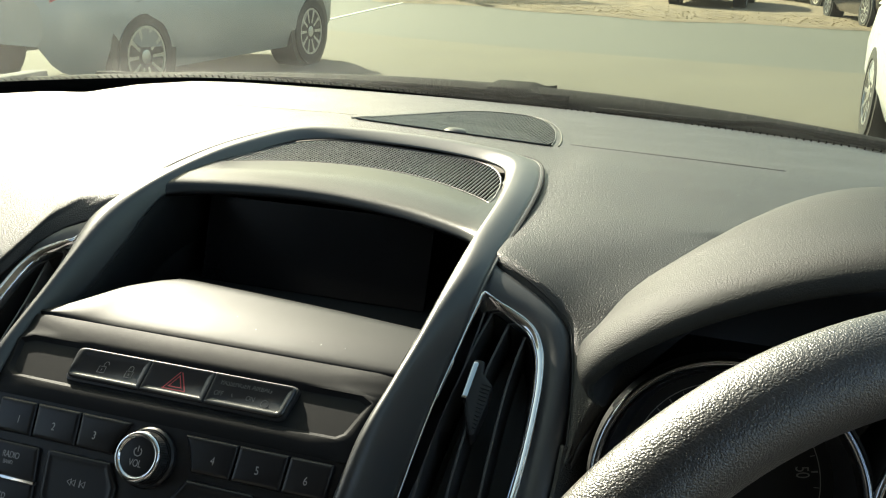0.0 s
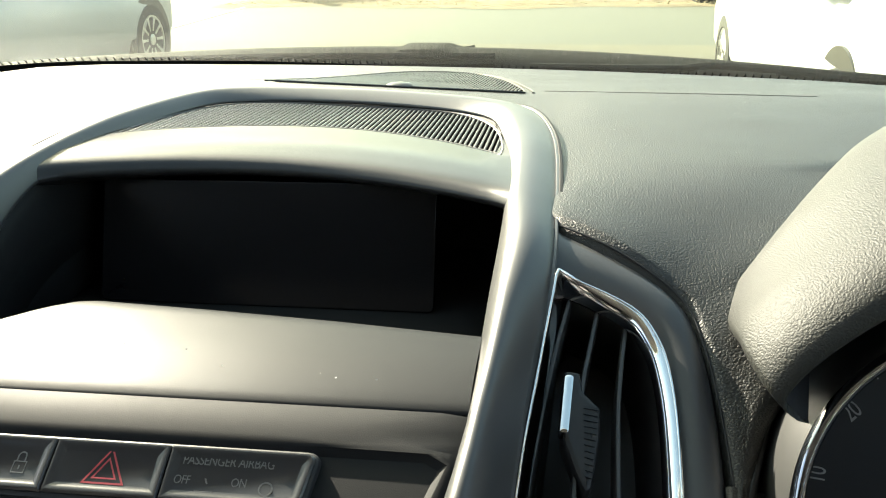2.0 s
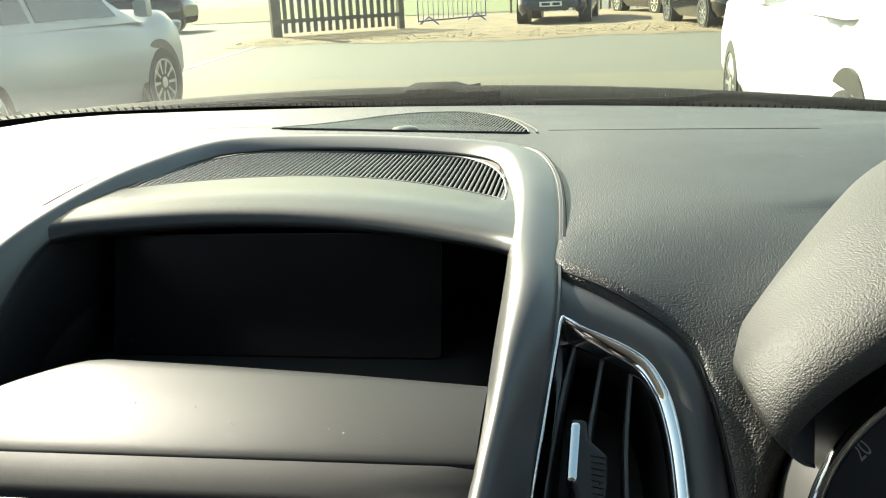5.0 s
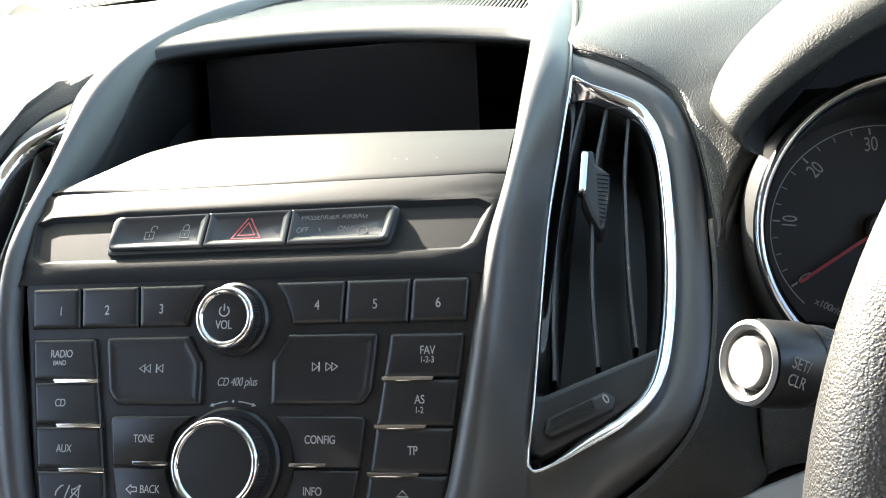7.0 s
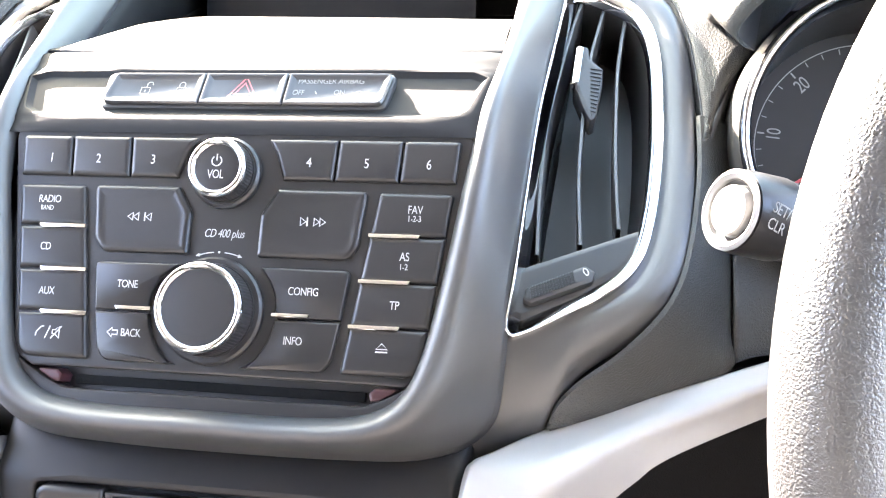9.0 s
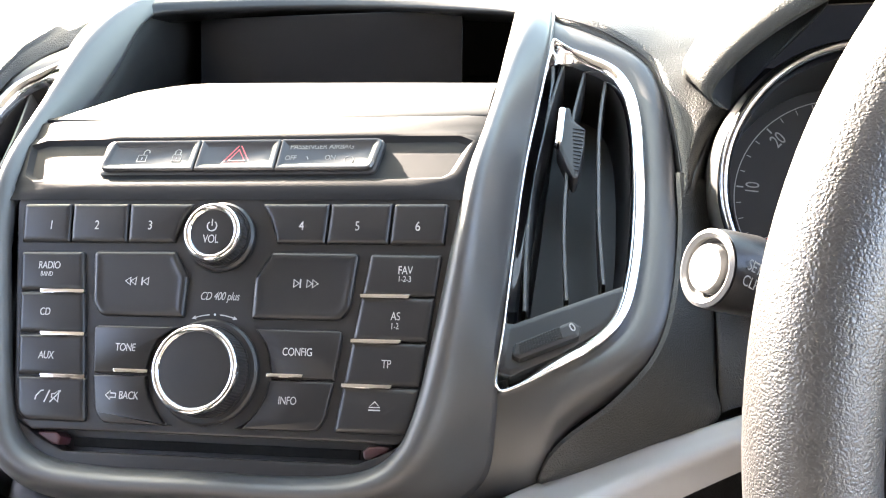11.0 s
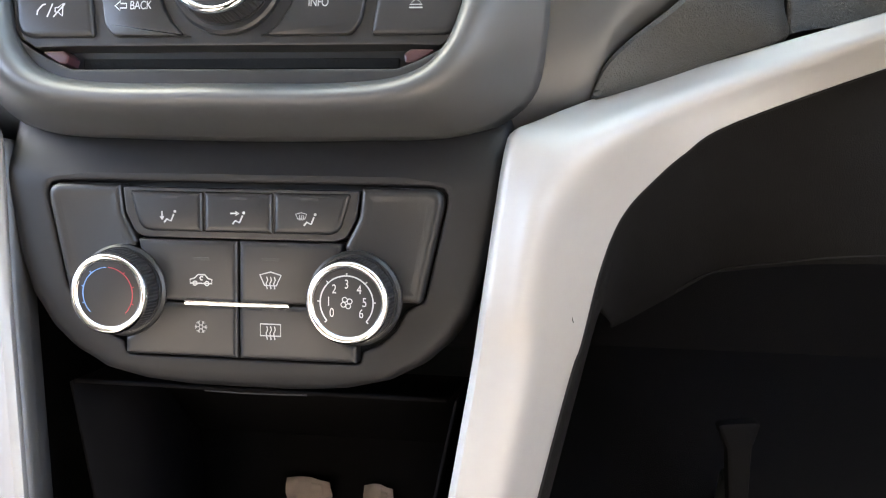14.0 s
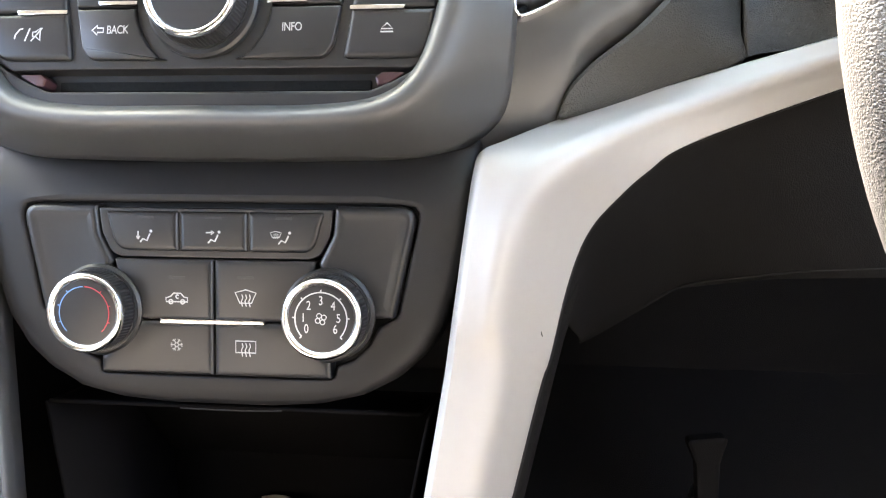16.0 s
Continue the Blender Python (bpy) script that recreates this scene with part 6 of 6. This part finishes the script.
L_ = (B - A).length
for k in range(17):
    part("board", board(bmesh.new(), A + along * (0.28 + k * (L_ - 0.3) / 16) + Vector((0, 0, 0.12)), 0.095, 0.025, 1.7, 0.06), WOOD, fence)
for c in (A + along * 0.05, B):
    part("post", board(bmesh.new(), c, 0.22 if c is not B else 0.14, 0.16, 1.95, 0.03), WOOD, fence)
for z in (0.35, 1.3):
    part("rail", board(bmesh.new(), (A + B) / 2 + Vector((0.03, -0.04, z)), L_, 0.04, 0.09, 0.0), WOOD, fence)

bar = thing("crowd_barrier", "dark blue tubular steel barrier on splayed feet", "barrier")
P0, P1 = Vector((-4.1, 24.3, 0)), Vector((-2.6, 26.6, 0))
part("frame", tube([P0 + Vector((0, 0, 0.15)), P0 + Vector((0, 0, 1.1)), P1 + Vector((0, 0, 1.1)), P1 + Vector((0, 0, 0.15))], 0.02, 8, closed=True), BLUEPAINT, bar)
for k in range(1, 14):
    p = P0.lerp(P1, k / 14)
    part("upright", tube([p + Vector((0, 0, 0.15)), p + Vector((0, 0, 1.1))], 0.008, 6), BLUEPAINT, bar)
for p in (P0.lerp(P1, 0.15), P0.lerp(P1, 0.85)):
    part("foot", tube([p + Vector((0.32, -0.2, 0.02)), p + Vector((0, 0, 0.25)), p + Vector((-0.32, 0.2, 0.02))], 0.02, 8), BLUEPAINT, bar)
rail = thing("post_fence", "low pale wooden rail fence beside the verge", "fence")
for k in range(22):
    p = Vector((-2.2 + 0.28 * k, 30.5, 0.0))
    part("stake", board(bmesh.new(), p, 0.06, 0.04, 0.75, 0.0), GRAVEL, rail)


def wheel_parts(parent, at, yaw, r=0.325, spokes=10):
    """A road wheel whose outer side faces its local +z."""
    m = Matrix.Translation(at) @ Matrix.Rotation(yaw, 4, "Z") @ Matrix.Rotation(radians(90), 4, "X")
    w = part("wheel", lathe([(r * 0.68, -0.20), (r * 0.95, -0.20), (r, -0.16), (r, -0.04), (r * 0.96, 0.0), (r * 0.72, 0.004), (r * 0.69, -0.01)], 40), TYRE, parent, "black tyre on an alloy wheel", m=m)
    bm = lathe([(r * 0.70, -0.02), (r * 0.69, 0.0), (r * 0.64, 0.0), (r * 0.62, -0.05), (r * 0.62, -0.15)], 40, caps=False)
    for k in range(spokes):
        a_ = 2 * math.pi * k / spokes
        d, q = Vector((math.cos(a_), math.sin(a_), 0)), Vector((-math.sin(a_), math.cos(a_), 0))
        rows = [[d * rr + q * (ww * c_) + Vector((0, 0, z)) for c_, z in ((-1, -0.03), (-0.7, z0), (0.7, z0), (1, -0.03))] for rr, ww, z0 in ((r * 0.1, 0.018, -0.012), (r * 0.4, 0.016, -0.008), (r * 0.65, 0.022, -0.002))]
        grid(rows, wrap_v=True, bm=bm)
    lathe([(r * 0.16, -0.04), (r * 0.16, -0.006), (r * 0.1, 0.0), (0.0001, 0.0)], 20, bm=bm)
    part("rim", bm, ALLOY, w, "silver alloy rim")
    return w


def car(name, label, paint, m, length=4.3, width=1.76, height=1.46, bonnet=1.0, nose=0.75, tail=0.95, plate=False):
    """A parked car along its local +x (front). Its origin lies on the ground, amid the wheels."""
    c = thing(name, label, "car", m=m)
    hw, L2 = width / 2, length / 2
    wb = length * 0.305
    S = [(-L2, 0.45, tail * 0.80, 0.80), (-L2 + 0.10, 0.28, tail, 0.92), (-L2 + 0.45, 0.22, tail + 0.02, 0.98), (-0.9, 0.20, 0.97, 1.0), (0.2, 0.20, 0.96, 1.0), (0.85, 0.20, 0.94, 1.0), (1.2, 0.20, 0.90, 0.99), (L2 - 0.55, 0.22, nose + 0.09, 0.96), (L2 - 0.2, 0.25, nose, 0.88), (L2 - 0.03, 0.32, nose - 0.13, 0.74), (L2, 0.40, nose - 0.22, 0.68)]
    rows = []
    for x, lo, hi, w in spline([(x, lo, hi) for x, lo, hi, w in S], 3) and [(p.x, p.y, p.z, q.y) for p, q in zip(spline([(x, lo, hi) for x, lo, hi, w in S], 3), spline([(x, w, 0) for x, lo, hi, w in S], 3))]:
        y = hw * w
        pr = [(-y * 0.90, lo), (-y * 0.99, lo + (hi - lo) * 0.25), (-y, lo + (hi - lo) * 0.55), (-y * 0.96, lo + (hi - lo) * 0.86), (-y * 0.86, hi), (0, hi + 0.03), (y * 0.86, hi), (y * 0.96, lo + (hi - lo) * 0.86), (y, lo + (hi - lo) * 0.55), (y * 0.99, lo + (hi - lo) * 0.25), (y * 0.90, lo)]
        rows.append([(x, a_, b_) for a_, b_ in pr])
    bm = grid(rows)
    for e in (rows[0], rows[-1]):
        bm.faces.new([bm.verts.new(p) for p in e])
    body = part("body", bm, paint, c, sharp=50)
    top = [(-L2 + 0.25, 0.92), (-L2 + 0.75, height - 0.08), (-0.6, height), (0.15, height - 0.02), (0.75, 1.12), (1.22, 0.90)]
    rows = []
    for p in spline([(x, 0, z) for x, z in top], 4):
        ty = hw * (0.93 - 0.22 * max(0, (p.z - 0.9) / (height - 0.9)))
        rows.append([(p.x, -hw * 0.93, 0.90), (p.x, -ty, max(0.9, p.z - 0.06)), (p.x, -ty * 0.85, p.z), (p.x, 0, p.z + 0.02), (p.x, ty * 0.85, p.z), (p.x, ty, max(0.9, p.z - 0.06)), (p.x, hw * 0.93, 0.90)])
    part("cabin", grid(rows), paint, c, sharp=50)
    for s in (1, -1):
        for x0, x1 in ((-1.45, -0.55), (-0.48, 0.42)):
            zt = height - 0.16
            f = lambda x, z: (x, s * (hw * (0.93 - 0.22 * (z - 0.9) / (height - 0.9)) + 0.004), z)
            bm = bmesh.new()
            e = 0.28 if x0 > -1 else 0.0
            b0 = 0.22 if x0 < -1 else 0.0
            q = [f(x0, 0.97), f(x1 + e, 0.97), f(x1 - 0.02, zt), f(x0 + b0, zt)]
            q2 = [(x, y - s * 0.012, z) for x, y, z in q]
            grid([q, q2], wrap_v=True, bm=bm)
            bm.faces.new([bm.verts.new(p) for p in q])
            part("window", bm, CARGLASS, c, "dark side window")
        mirror = part("mirror", slab(fillet(mm([(-60, -75), (60, -60), (70, 70), (-60, 80)]), 0.03), 0.0, 0.12, 0.03), paint, c, "painted door mirror", m=plane_frame((0.72, s * (hw + 0.14), 1.02), (0, -s, 0), (0, 0, 1)))
        part("lamp", slab(fillet(mm([(-150, -40), (120, -60), (150, 60), (-60, 70)]), 0.03), -0.03, 0.02, 0.01), LAMP, c, "clear headlamp", m=plane_frame((L2 - 0.17, s * hw * 0.70, nose - 0.09), (-0.45 * s, -s * 0.9, 0), (-0.5, 0, 0.86)) if s > 0 else plane_frame((L2 - 0.17, -hw * 0.70, nose - 0.09), (0.45, -0.9, 0), (-0.5, 0, 0.86)))
        part("tail_lamp", slab(fillet(mm([(-90, -60), (90, -60), (90, 60), (-90, 60)]), 0.02), -0.03, 0.015, 0.01), INKRED, c, "red tail lamp", m=plane_frame((-L2 + 0.10, s * hw * 0.78, 0.80), (-0.5 * s, -s * 0.85, 0) if s < 0 else (0.5, -0.85, 0), (0, 0, 1)))
        for x in (wb, -wb):
            at = Vector((x, s * (hw - 0.02), 0.325))
            bm = lathe([(0.385, -0.25), (0.385, 0.012), (0.0001, 0.012)], 40)
            part("wheel_arch", bm, BLACK, c, m=Matrix.Translation(at + Vector((0, -s * 0.012, 0.02))) @ Matrix.Rotation(radians(90) * (1 if s < 0 else -1), 4, "X"))
            wheel_parts(c, at + Vector((0, s * 0.015, 0)), 0 if s < 0 else math.pi)
    part("grille", slab(fillet(mm([(-420, -70), (420, -70), (380, 60), (-380, 60)]), 0.03), -0.03, 0.012, 0.01), BLACK, c, "black lower grille", m=plane_frame((L2 - 0.01, 0, 0.42), (0, 1, 0), (-0.1, 0, 1)))
    if plate:
        p_ = part("number_plate", slab(mm([(-260, -55), (260, -55), (260, 55), (-260, 55)]) and [Vector(q) for q in mm([(-260, -55), (260, -55), (260, 55), (-260, 55)])], 0, 0.012, 0.003), PLATE, c, "pale plate with dark bars", m=plane_frame((L2 + 0.012, 0, 0.50), (0, 1, 0), (0, 0, 1)))
        part("bars", ribbon([[(-0.21, 0), (-0.02, 0)], [(0.04, 0), (0.21, 0)]], 0.06, 0.012, 0.0135), BLACK, p_)
    return c


def parked(x, y, heading):
    """A pose on the ground; heading in degrees from straight ahead, to the left."""
    return Matrix.Translation((x, y, 0)) @ Matrix.Rotation(radians(90 + heading), 4, "Z")


car("silver_car", "dusty silver hatchback parked on the asphalt", SILVERPAINT, parked(-4.72, 7.34, -2), nose=0.90)
car("white_car", "white hatchback parked facing the camera", WHITEPAINT, parked(2.05, 5.59, 180), length=4.92, nose=0.93)
car("dark_car", "dark blue car parked on the gravel verge, pale plate", DARKPAINT, parked(-0.5, 24.6, 176), plate=True)
car("black_car", "tall black car parked on the gravel verge", BLACKPAINT, parked(3.0, 20.6, 190), height=1.7)
car("black_car", "small dark car parked far back on the verge", BLACKPAINT, parked(2.3, 27.5, 200))
car("dark_car", "dark car parked across the far road", BLACKPAINT, parked(-13.8, 27.5, 95))
